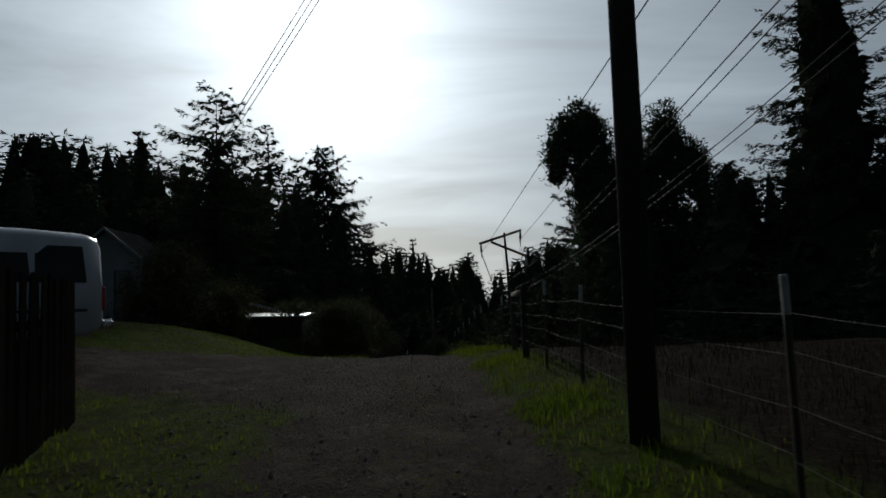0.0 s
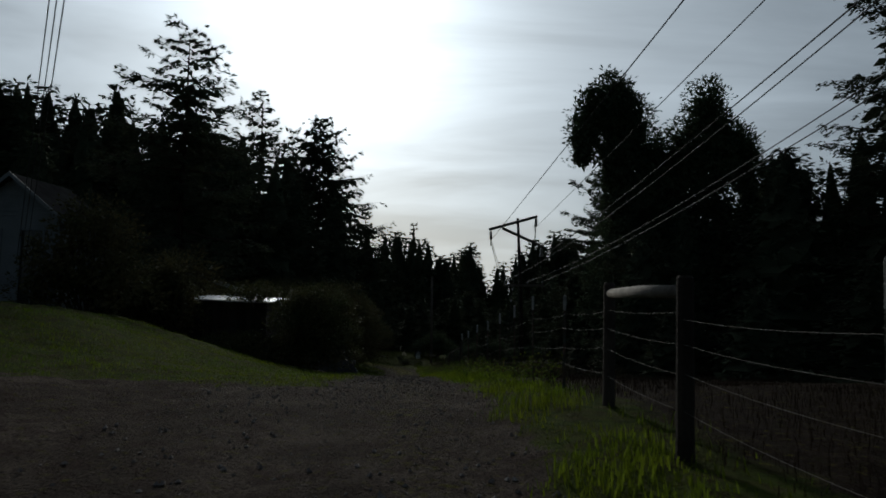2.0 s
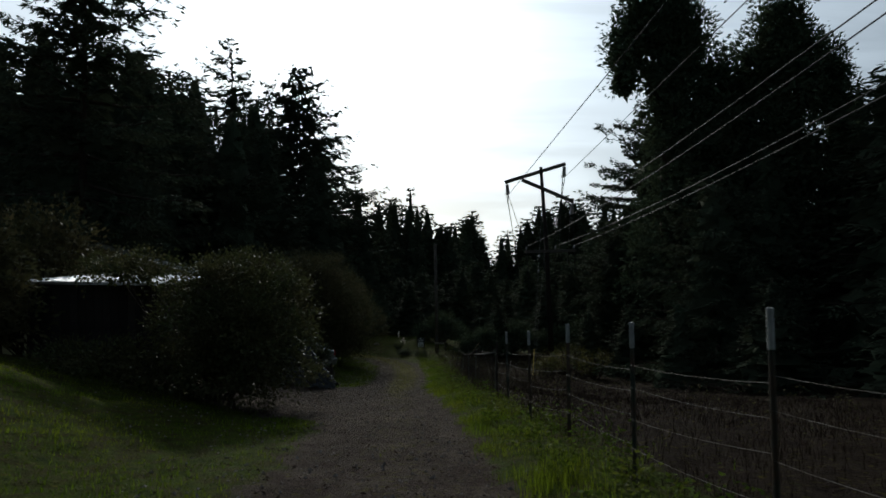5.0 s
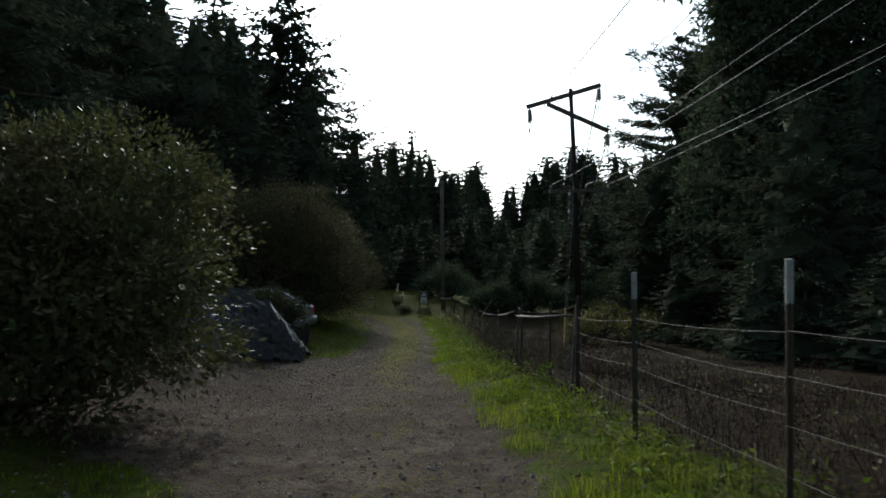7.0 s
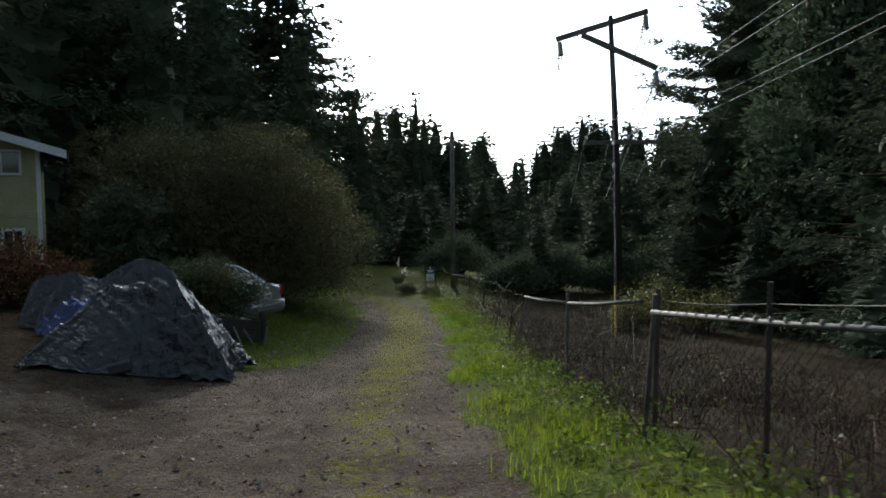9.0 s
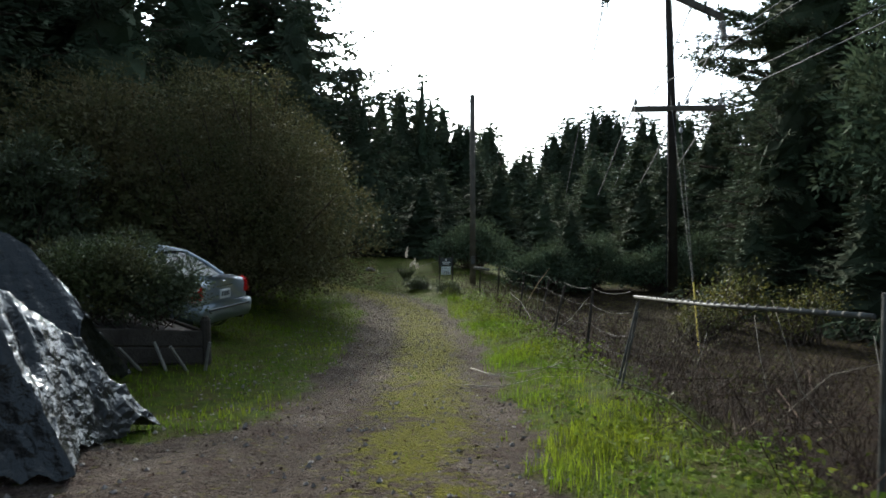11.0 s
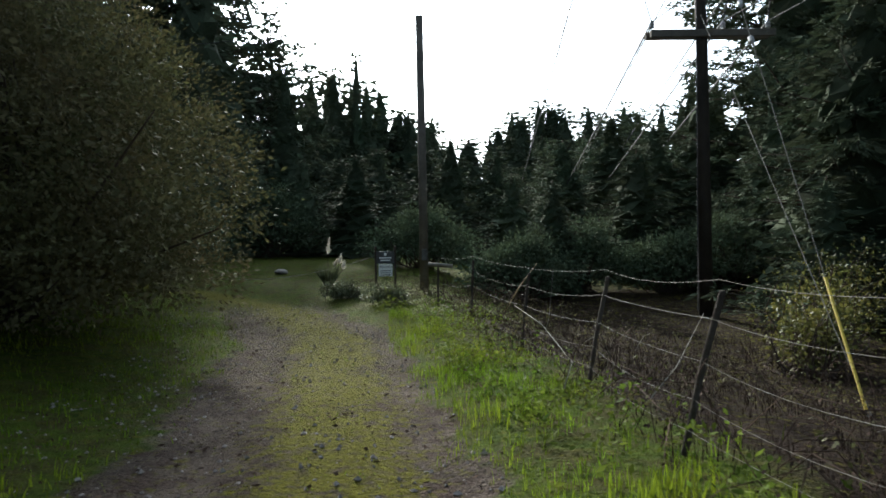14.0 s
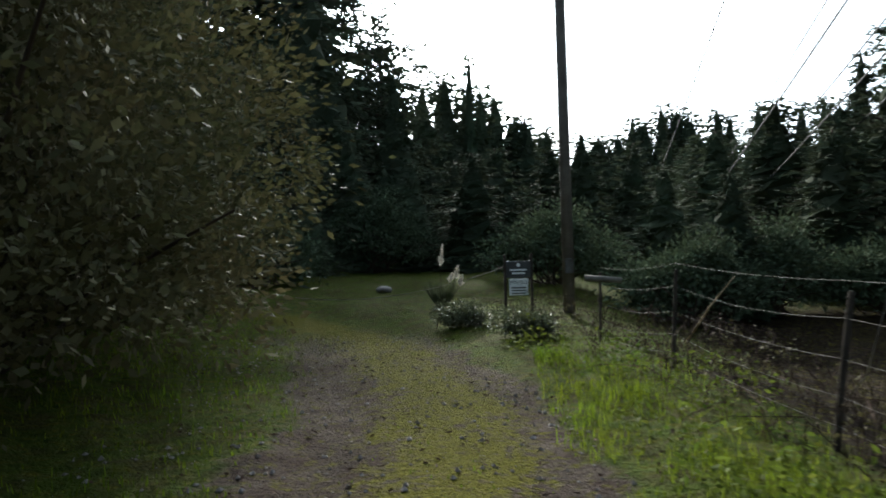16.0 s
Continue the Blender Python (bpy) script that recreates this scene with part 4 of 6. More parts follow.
part("ground_lead", tube([local((6.2, 69.72, 5.0)), local((6.35, 69.7, zb + 0.2))], 0.018, 5, False), CABLE, mast)

BEHIND = [(6.22, -30, 10.50), (10.06, -30, 13.76), (7.48, -30, 12.42), (13.84, -30, 20.83), (14.87, -30, 19.35), (13.22, -30, 16.22)]
SAGS = [0.05, 0.05, 1.0, 3.0, 3.0, 2.0]
FARTOWER = [(13.1, 140, -4.6), (18.3, 140, -4.2), (19.5, 140, -6.2)]
for i in range(3):
    cable(HANG[2 * i], BEHIND[i], SAGS[i])
    cable(HANG[2 * i + 1], FARTOWER[i], 0.15, 0.032)
for i in range(3):
    cable(np.array(PINS[i]) + [0, 0, 0.26], BEHIND[3 + i], SAGS[3 + i])
    cable(np.array(PINS[i]) + [0, 0, 0.26], (13.0 + 3.5 * i, 130, -8.5 + 1.5 * i), 0.2, 0.03)
for i in range(3):
    cable((1.6 + 0.06 * i, 5.85, z0 + 7.95 - 0.1 * i), (-14.4 + 0.14 * i, 32.5, 2.3), 0.1, 0.01, "thin service wire running to the white house", 24)

# guy wires with a yellow guard
guy = thing("guy_wire", pose(0, 0, 0), "taut steel guy wire with a yellow plastic guard at its foot", "guy wire")
ga, gb = np.array([4.04, 59.38, gz(4.04, 59.38)]), np.array([6.2, 69.6, 6.6])
part("strand", tube([ga, gb], 0.008, 6), GALV, guy)
part("strand", tube([ga + [0.05, 0, 0], [6.3, 69.6, 2.9]], 0.007, 6), GALV, guy)
gd = unit(gb - ga)
part("guard", tube([ga + gd * 0.1, ga + gd * 2.2], 0.022, 8), YELLOWPL, guy, "yellow plastic guard")
for k in (0.52, 0.6):
    c = ga + (gb - ga) * k
    part("insulator", tube([c - gd * 0.12, c - gd * 0.06, c + gd * 0.06, c + gd * 0.12], [0.02, 0.06, 0.06, 0.02], 8), PORCELAIN, guy)

# short pole at the bend
p3x, p3y = -1.0, 70.5
p3z = gz(p3x, p3y)
p3 = thing("utility_pole", pose(p3x, p3y, p3z - 0.15), "slim weathered timber pole at the bend of the track", "utility pole")
part("shaft", tube([(0, 0, 0), (-0.02, 0, 3.5), (-0.05, 0, 3.05 - p3z + 0.15)], [0.125, 0.112, 0.098], 14), GREYPOLE, p3, smooth=True)
part("hook", tube([(-0.12, 0, 7.25), (-0.24, 0, 7.25), (-0.26, 0, 7.31)], 0.012, 6), GALV, p3)
part("meter_box", box(0.16, 0.1, 0.3, 0.0, -0.17, 1.1, 0.01), GALV, p3)
cable((p3x - 0.24, p3y, p3z + 7.12), (-30, 78, 3.7), 0.6, 0.008, "thin wire running from the slim pole into the wood", 24)


# ---- pasture fence ----
FENCE = [(-1.94, 1.82), (1.06, 1.77), (3.67, 1.74), (8.77, 1.63), (11.38, 1.58), (13.78, 1.53), (16.44, 1.58), (19.1, 1.54), (21.02, 1.33), (23.05, 1.22), (25.1, 1.1), (27.6, 0.97), (30.1, 0.82), (32.75, 0.67), (35.3, 0.55), (37.93, 0.54)]
fence = thing("pasture_fence", pose(0, 0, 0), "barbed wire fence on steel posts with white tips", "fence")
frng = random.Random(8)


def t_post(x, y, h=1.36):
    z = gz(x, y)
    lean = (frng.uniform(-0.03, 0.03), frng.uniform(-0.03, 0.03))
    top = np.array([x + lean[0], y + lean[1], z + h])
    base = np.array([x, y, z - 0.1])
    cut = base + (top - base) * 0.85
    ob = part("post", join(beam(base, cut, 0.045, 0.012), beam(base, cut, 0.012, 0.045)), STEELPOST, fence)
    tip = part("tip", join(beam(cut, top, 0.048, 0.016), beam(cut, top, 0.016, 0.048)), WHITETIP, ob, "white painted tip")
    tip.matrix_parent_inverse = Matrix.Identity(4)


def wood_post(x, y, h, r, lean=(0, 0), parent=fence):
    z = gz(x, y)
    pts = [(x, y, z - 0.15), (x + lean[0] * 0.5, y + lean[1] * 0.5, z + h * 0.5), (x + lean[0], y + lean[1], z + h - 0.02), (x + lean[0], y + lean[1], z + h)]
    return part("wooden_post", tube(pts, [r, r * 0.95, r * 0.9, r * 0.7], 10), WEATHERED, parent)


for y, x in FENCE:
    if y in (13.78, 16.44, 37.93):
        wood_post(x, y, 1.3 if y > 30 else 1.36, 0.026 if y > 30 else 0.07)
    else:
        t_post(x, y, 1.26 if y < 10 else 1.36 if y < 20 else 1.46)
rz_ = (gz(1.53, 13.78) + 1.24, gz(1.58, 16.44) + 1.24)
part("brace_rail", tube([(1.53, 13.83, rz_[0]), (1.56, 15.09, sum(rz_) / 2 + 0.01), (1.58, 16.39, rz_[1])], [0.055, 0.06, 0.05], 10), DEADWOOD, fence, "bleached round brace rail", smooth=True)
for h in (1.06, 0.86, 0.62, 0.36):
    for (ya, xa), (yb, xb) in zip(FENCE[:-1], FENCE[1:]):
        pts = sag_line((xa - 0.03, ya, gz(xa, ya) + h + frng.uniform(-0.03, 0.03)), (xb - 0.03, yb, gz(xb, yb) + h + frng.uniform(-0.03, 0.03)), 0.025, 7)
        barbs = []
        for k in range(int((yb - ya) / 0.16)):
            t = (k + 0.5) * 0.16 / (yb - ya)
            c = np.array([np.interp(t, np.linspace(0, 1, 7), pts[:, i]) for i in range(3)])
            barbs.append(tube([c - [0.006, 0, 0.012], c + [0.006, 0, 0.012]], 0.001, 3, False))
        part("wire", join(tube(pts, 0.0014, 4, False), *barbs), WIREMAT, fence)


# chain-link panels under steel pipe
def mesh_panel(a, b, top_a, top_b, end_post=None):
    (xa, ya), (xb, yb) = a, b
    t = thing("chain_link_panel", pose(0, 0, 0), "sagging chain-link panel under a galvanised pipe rail", "fence panel", "chain-link panels")
    za, zb_ = gz(xa, ya), gz(xb, yb)
    A, B = np.array([xa, ya, za + top_a]), np.array([xb, yb, zb_ + top_b])
    part("top_rail", tube([A, (A + B) / 2 - [0, 0, 0.02], B], 0.017, 10), GALV, t, smooth=True)
    along = unit(B - A)
    for k in np.arange(0.02, 1, 0.16 / np.linalg.norm(B - A)):
        part("tie", tube([A + (B - A) * k - along * 0.006, A + (B - A) * k + along * 0.006], 0.02, 6), WIREMAT, t)
    mesh, n = [], int(np.hypot(xb - xa, yb - ya) / 0.09)
    for i in range(-12, n):
        for way in (0, 1):
            pts = []
            for k in range(2):
                u = (i + 12 * (k if way else 1 - k)) / n
                w = k
                u2 = min(max(u, 0), 1)
                if way:
                    w0 = (u2 * n - i) / 12
                else:
                    w0 = 1 - (u2 * n - i) / 12
                P = A + (B - A) * u2
                pts.append(P - np.array([0, 0, (1 - w0) * (0.98)]))
            if np.linalg.norm(pts[0] - pts[1]) > 0.02:
                mesh.append(tube(pts, 0.0014, 3, False))
    part("wire_mesh", join(*mesh), MESHWIRE, t)
    return t


p1 = mesh_panel((0.52, 38.13), (0.23, 42.06), 1.07, 1.04)
p2 = mesh_panel((0.22, 42.32), (0.19, 45.69), 1.14, 1.08)
p3p = mesh_panel((0.19, 45.89), (0.16, 50.53), 1.1, 1.08)
for t, (x, y), lean in ((p1, (0.48, 38.08), (0.06, -0.08)), (p2, (0.22, 42.22), (0.05, -0.1)), (p2, (0.19, 45.74), (0.0, 0.04))):
    z = gz(x, y)
    part("end_post", tube([(x, y, z - 0.1), (x + lean[0], y + lean[1], z + 1.2)], 0.019, 10), GALV, t)
wood_post(0.33, 42.3, 1.24, 0.024, (0.02, 0.02), p2)
part("wooden_post", tube([(0.66, 40.95, gz(0.66, 40.95) - 0.1), (0.66, 40.95, gz(0.66, 40.95) + 1.3)], [0.02, 0.018], 8), WEATHERED, fence)
ends = [(0.55, 37.95, gz(0.55, 37.95) + 1.2), (0.66, 40.95, gz(0.66, 40.95) + 1.16), (0.35, 42.28, gz(0.33, 42.3) + 1.15)]
for a, b in zip(ends[:-1], ends[1:]):
    part("wire", tube(sag_line(a, b, 0.02, 9), 0.003, 5, False), WIREMAT, fence)
z = gz(-0.18, 50.53)
part("end_post", tube([(-0.06, 50.48, z - 0.1), (0.18, 50.48, z + 1.0), (0.24, 50.48, gz(0.16, 50.53) + 1.1)], 0.015, 10), GALV, p3p)
part("brace", tube([(0.02, 50.58, z - 0.1), (0.2, 50.53, z + 0.9)], 0.014, 10), GALV, p3p)

# leaning old fence below the gate
old = thing("leaning_wire_fence", pose(0, 0, 0), "old wire fence on leaning grey wooden posts", "fence")
OLD = [(50.63, 0.14, (0, 0)), (53.05, 0.08, (0.12, 0.1)), (55.26, -0.12, (0.22, -0.1)), (57.87, -0.01, (0.2, -0.05)), (60.69, -0.16, (0.12, 0.0)), (63.8, -0.5, (0.05, 0.0)), (66.71, -0.9, (0.02, 0.0))]
tops = []
for k, (y, x, lean) in enumerate(OLD):
    if k:
        wood_post(x, y, 1.08, 0.024, lean, old)
    tops.append((np.array([x, y, gz(x, y)]), np.array([lean[0], lean[1], 1.25])))
for f in (0.92, 0.72, 0.5, 0.3, 0.14):
    for (a, la), (b, lb) in zip(tops[:-1], tops[1:]):
        part("wire", tube(sag_line(a + la * f, b + lb * f, frng.uniform(0.02, 0.08), 8), 0.0015, 4, False), WIREMAT, old)
log = tagged(part("log_rail", tube([(-1.11, 66.71, gz(-0.85, 66.71) + 1.0), (-0.58, 66.61, gz(-0.85, 66.71) + 0.96)], [0.05, 0.045], 9), DEADWOOD, smooth=True), "short bleached log tied across the fence end", "log")

# dark board fence at the start
board_fence = thing("board_fence", pose(0, 0, 0), "dark weathered board fence ending beside the drive", "fence")
fa, fb = np.array([-4.2, 8.3]), np.array([-2.6, 2.9])
fl = np.linalg.norm(fb - fa)
for k in range(int(fl / 0.15)):
    c = fa + (fb - fa) * (k * 0.15 / fl)
    g = box(0.02, 0.14, 1.62 + frng.uniform(-0.05, 0.05), 0, 0, 0.8, 0.006)
    part("board", g, DARKFENCE, board_fence, at=pose(c[0], c[1], gz(*c) - 0.02, 0, frng.uniform(-1, 1), 16.5))
for h in (0.35, 1.15):
    part("rail", beam((*(fa + [-0.05, 0]), gz(*fa) + h), (*(fb + [-0.05, 0]), gz(*fb) + h), 0.05, 0.09), DARKFENCE, board_fence)
for k in (0.0, 0.45, 0.9):
    c = fa + (fb - fa) * k + [-0.12, 0]
    part("post", box(0.1, 0.1, 1.55, 0, 0, 0.7, 0.01), DARKFENCE, board_fence, at=pose(c[0], c[1], gz(*c) - 0.05, 0, 0, 16.5))


# ---- vehicles ----
def loft(stations, close=True):
    """Skin over half sections mirrored about the middle: stations of (y, [(half width, z), ...])."""
    rows = []
    for y, half in stations:
        ring = [(w, y, z) for w, z in half] + [(-w, y, z) for w, z in half[::-1]]
        rows.append(ring)
    n = len(rows[0])
    V = [p for r in rows for p in r]
    F = [(i * n + j, i * n + (j + 1) % n, (i + 1) * n + (j + 1) % n, (i + 1) * n + j) for i in range(len(rows) - 1) for j in range(n)]
    if close:
        F += [tuple(range(n))[::-1], tuple((len(rows) - 1) * n + j for j in range(n))]
    return V, F


def ring_lathe(profile, n=28):
    """A wheel part turned about the x axis: profile of (x, radius)."""
    V = [(x, r * math.cos(a), r * math.sin(a)) for x, r in profile for a in [2 * math.pi * k / n for k in range(n)]]
    F = [(i * n + j, i * n + (j + 1) % n, (i + 1) * n + (j + 1) % n, (i + 1) * n + j) for i in range(len(profile) - 1) for j in range(n)]
    return V, F


def wheel(parent, x, y, r=0.3, w=0.19, side=1):
    tyre = part("wheel", ring_lathe([(-w / 2, r * 0.62), (-w / 2, r * 0.92), (-w / 2 + 0.03, r), (w / 2 - 0.03, r), (w / 2, r * 0.92), (w / 2, r * 0.62)]), RUBBER, parent, smooth=True, at=pose(x, y, r))
    part("rim", ring_lathe([(side * w * 0.42, r * 0.64), (side * w * 0.3, r * 0.6), (side * w * 0.22, r * 0.3), (side * w * 0.34, r * 0.18), (side * w * 0.36, 0.001)]), GALV, tyre, smooth=True)


def sedan(m):
    t = thing("sedan_car", m, "silver four-door sedan parked beside the thicket", "car")

    def sec(w, zb, low=0.24):
        return [(0.0, low), (w * 0.8, low), (w * 0.96, low + 0.1), (w, 0.5), (w * 0.985, zb - 0.16), (w * 0.93, zb - 0.04), (w * 0.8, zb), (0.0, zb + 0.025)]
    part("body", loft([(0.06, sec(0.7, 0.9, 0.36)), (0.1, sec(0.77, 0.95, 0.3)), (0.35, sec(0.83, 0.985, 0.26)), (0.8, sec(0.855, 0.96)), (1.6, sec(0.86, 0.93)), (2.7, sec(0.86, 0.91)), (3.4, sec(0.85, 0.88)), (3.95, sec(0.8, 0.8)), (4.2, sec(0.68, 0.7, 0.3)), (4.26, sec(0.6, 0.62, 0.36))]), SILVER, t, smooth=True)
    prof = [(0.58, 0.955), (0.95, 1.2), (1.3, 1.37), (1.75, 1.44), (2.3, 1.44), (2.65, 1.38), (3.35, 0.9)]
    wid = lambda z: 0.77 - (z - 0.92) * 0.36
    sk = lambda a, b, inset=0.0: ([(wid(a[1]) - inset, *a), (-wid(a[1]) + inset, *a), (-wid(b[1]) + inset, *b), (wid(b[1]) - inset, *b)], [(0, 1, 2, 3)])
    rear = join(sk(prof[0], prof[1]), sk(prof[1], prof[2]))
    part("rear_window", rear, CARGLASS, t, "dark rear window with bright sky reflections")
    roof = [(wid(z) * f, y, z + 0.012 + 0.025 * (1 - f * f)) for y, z in prof[2:6] for f in (1.02, 0.8, 0.4, 0, -0.4, -0.8, -1.02)]
    part("roof", (roof, [(i * 7 + j, i * 7 + j + 1, (i + 1) * 7 + j + 1, (i + 1) * 7 + j) for i in range(3) for j in range(6)]), SILVER, t, smooth=True)
    part("windscreen", sk(prof[5], prof[6]), CARGLASS, t)
    for s in (1, -1):
        side = [(s * wid(z), y, z) for y, z in prof]
        part("side_window", (side, [tuple(range(len(side)))]), CARGLASS, t)
        for (ya, za), (yb, zb_) in ((prof[0], prof[1]), (prof[1], prof[2]), (prof[5], prof[6])):
            part("pillar", tube([(s * wid(za), ya, za), (s * wid(zb_), yb, zb_)], 0.035, 8), SILVER, t)
        part("roof_rail", tube([(s * wid(z) * 1.0, y, z) for y, z in prof[2:6]], 0.03, 8), SILVER, t)
        part("pillar", tube([(s * wid(0.93), 1.95, 0.93), (s * wid(1.43), 1.9, 1.43)], 0.03, 8), DARKTRIM, t)
        part("tail_light", moved(box(0.26, 0.3, 0.31, 0, 0, 0, 0.06), pose(s * 0.7, 0.2, 0.79, -6, 0, s * 24)), TAILRED, t, "red tail light")
        part("door_handle", box(0.03, 0.16, 0.03, s * 0.86, 1.5, 0.82, 0.008), SILVER, t)
        part("mirror", box(0.16, 0.1, 0.11, s * 0.92, 2.95, 0.98, 0.03), SILVER, t)
        part("door_seam", box(0.01, 0.012, 0.55, s * 0.862, 2.0, 0.6, 0.0), DARKTRIM, t)
        for y in (0.85, 3.45):
            wheel(t, s * 0.76, y, 0.3, 0.19, s)
            part("wheel_arch", ring_lathe([(s * 0.80, 0.355), (s * 0.872, 0.36), (s * 0.872, 0.33), (s * 0.80, 0.325)], 24), DARKTRIM, t, at=pose(0, y, 0.3))
    part("bumper", loft([(-0.05, [(0, 0.3), (0.6, 0.3), (0.68, 0.36), (0.69, 0.5), (0.64, 0.55), (0, 0.56)]), (0.0, [(0, 0.27), (0.7, 0.27), (0.79, 0.36), (0.8, 0.52), (0.76, 0.58), (0, 0.59)]), (0.3, [(0, 0.27), (0.76, 0.27), (0.86, 0.36), (0.87, 0.52), (0.84, 0.58), (0, 0.59)])]), SILVER, t, "silver rear bumper", smooth=True)
    part("bumper_strip", box(1.25, 0.02, 0.035, 0, -0.055, 0.5, 0.008), DARKTRIM, t)
    part("number_plate", box(0.32, 0.015, 0.16, 0, 0.045, 0.72, 0.004), PLATE, t, "pale number plate with plain bars")
    for k in range(5):
        part("plate_bar", box(0.028, 0.004, 0.08, -0.1 + 0.05 * k, 0.035, 0.72, 0.0), DARKTRIM, t)
    part("boot_trim", box(0.5, 0.02, 0.03, 0, 0.07, 0.86, 0.008), CHROME, t, "bright strip above the plate")
    part("badge", box(0.09, 0.012, 0.05, 0, 0.075, 0.92, 0.004), CHROME, t)
    part("exhaust", tube([(0.45, -0.03, 0.26), (0.45, 0.3, 0.26)], 0.03, 10), GALV, t)
    return t


cz = gz(-7.36, 56.37)
sedan(pose(-5.9, 54.83, cz - 0.06, 1.0, 0, 74))


def van(m):
    t = thing("passenger_van", m, "white passenger van with dark windows parked beside the drive", "van")

    def sec(w, top, low=0.3):
        return [(0.0, low), (w * 0.9, low), (w, low + 0.12), (w, 1.1), (w * 0.965, 1.35), (w * 0.9, top - 0.16), (w * 0.8, top - 0.05), (w * 0.5, top), (0.0, top + 0.015)]
    part("body", loft([(0.05, sec(0.86, 1.98, 0.45)), (0.12, sec(0.94, 2.05, 0.38)), (0.35, sec(0.99, 2.11)), (1.2, sec(1.0, 2.14)), (2.6, sec(1.0, 2.14)), (3.7, sec(1.0, 2.1)), (4.15, sec(0.98, 1.5)), (4.4, sec(0.97, 1.15)), (5.05, sec(0.93, 1.02)), (5.25, sec(0.85, 0.85, 0.4))]), VANPAINT, t, smooth=True)
    for s in (1, -1):
        for y0, y1 in ((0.4, 1.25), (1.32, 2.3), (2.38, 3.3)):
            V = [(s * (1.0 * 0.987), y0, 1.22), (s * 0.987, y1, 1.22), (s * 0.912, y1 - 0.02, 1.84), (s * 0.912, y0 + 0.04, 1.84)]
            V2 = [(v[0] - s * 0.03, v[1], v[2]) for v in V]
            part("side_window", (V + V2, [(0, 1, 2, 3), (7, 6, 5, 4), (0, 4, 5, 1), (1, 5, 6, 2), (2, 6, 7, 3), (3, 7, 4, 0)]), CARGLASS, t)
        part("tail_light", box(0.14, 0.06, 0.42, s * 0.86, 0.06, 0.95, 0.02), TAILRED, t, "red tail light")
        part("side_moulding", box(0.02, 3.6, 0.05, s * 1.0, 2.2, 0.75, 0.01), DARKTRIM, t)
        part("rear_window", box(0.62, 0.03, 0.52, s * 0.4, 0.09, 1.52, 0.02), CARGLASS, t)
        for y in (0.95, 4.3):
            wheel(t, s * 0.88, y, 0.36, 0.22, s)
    part("bumper", box(1.9, 0.18, 0.16, 0, -0.02, 0.5, 0.04), CHROME, t, "bright chrome rear bumper")
    return t


van(pose(-7.5, 15.1, gz(-8.3, 13.0) + 0.05, 0, 0, 143.7) @ Matrix.Scale(1.13, 4))


# ---- buildings ----
def pierced(width, height, thick, openings):
    """A wall in the xz plane, from x 0 to width, made of bands round its openings (x0, x1, z0, z1)."""
    xs = sorted({0, width, *[o[0] for o in openings], *[o[1] for o in openings]})
    zs = sorted({0, height, *[o[2] for o in openings], *[o[3] for o in openings]})
    V, F = [], []
    solid = lambda i, j: 0 <= i < len(xs) - 1 and 0 <= j < len(zs) - 1 and not any(o[0] <= xs[i] < o[1] and o[2] <= zs[j] < o[3] for o in openings)
    key = {}

    def vid(x, y, z):
        return key.setdefault((round(x, 4), y, round(z, 4)), len(key))
    for i in range(len(xs) - 1):
        for j in range(len(zs) - 1):
            if not solid(i, j):
                continue
            x0, x1, z0_, z1 = xs[i], xs[i + 1], zs[j], zs[j + 1]
            F.append([(x0, 0, z0_), (x1, 0, z0_), (x1, 0, z1), (x0, 0, z1)])
            F.append([(x0, 1, z0_), (x0, 1, z1), (x1, 1, z1), (x1, 1, z0_)])
            for di, dj, e in ((-1, 0, ((x0, z0_), (x0, z1))), (1, 0, ((x1, z1), (x1, z0_))), (0, -1, ((x1, z0_), (x0, z0_))), (0, 1, ((x0, z1), (x1, z1)))):
                if not solid(i + di, j + dj):
                    (xa, za), (xb, zb2) = e
                    F.append([(xa, 0, za), (xa, 1, za), (xb, 1, zb2), (xb, 0, zb2)])
    faces = [tuple(vid(*p) for p in f) for f in F]
    V = [(k[0], k[1] * thick, k[2]) for k in key]
    return np.array(V), faces


def window(parent, x0, x1, z0_, z1, name="window", y=0.0, trim=None):
    trim = trim or TRIM
    w, h = x1 - x0, z1 - z0_
    fr = part(name, join(box(w + 0.16, 0.06, 0.08, (x0 + x1) / 2, y - 0.02, z1 + 0.03), box(w + 0.16, 0.08, 0.08, (x0 + x1) / 2, y - 0.03, z0_ - 0.04),
                         box(0.08, 0.06, h, x0 - 0.04, y - 0.02, (z0_ + z1) / 2), box(0.08, 0.06, h, x1 + 0.04, y - 0.02, (z0_ + z1) / 2)), trim, parent, "painted window frame")
    part("pane", box(w, 0.02, h, (x0 + x1) / 2, y + 0.06, (z0_ + z1) / 2, 0), PANE, fr)
    part("sash_bar", box(0.04, 0.03, h, (x0 + x1) / 2, y + 0.04, (z0_ + z1) / 2, 0.005), trim, fr)


def gable_tri(width, rise, thick, h):
    V = [(0, 0, h), (width, 0, h), (width / 2, 0, h + rise), (0, thick, h), (width, thick, h), (width / 2, thick, h + rise)]
    return V, [(0, 1, 2), (3, 5, 4), (0, 3, 4, 1), (1, 4, 5, 2), (2, 5, 3, 0)]


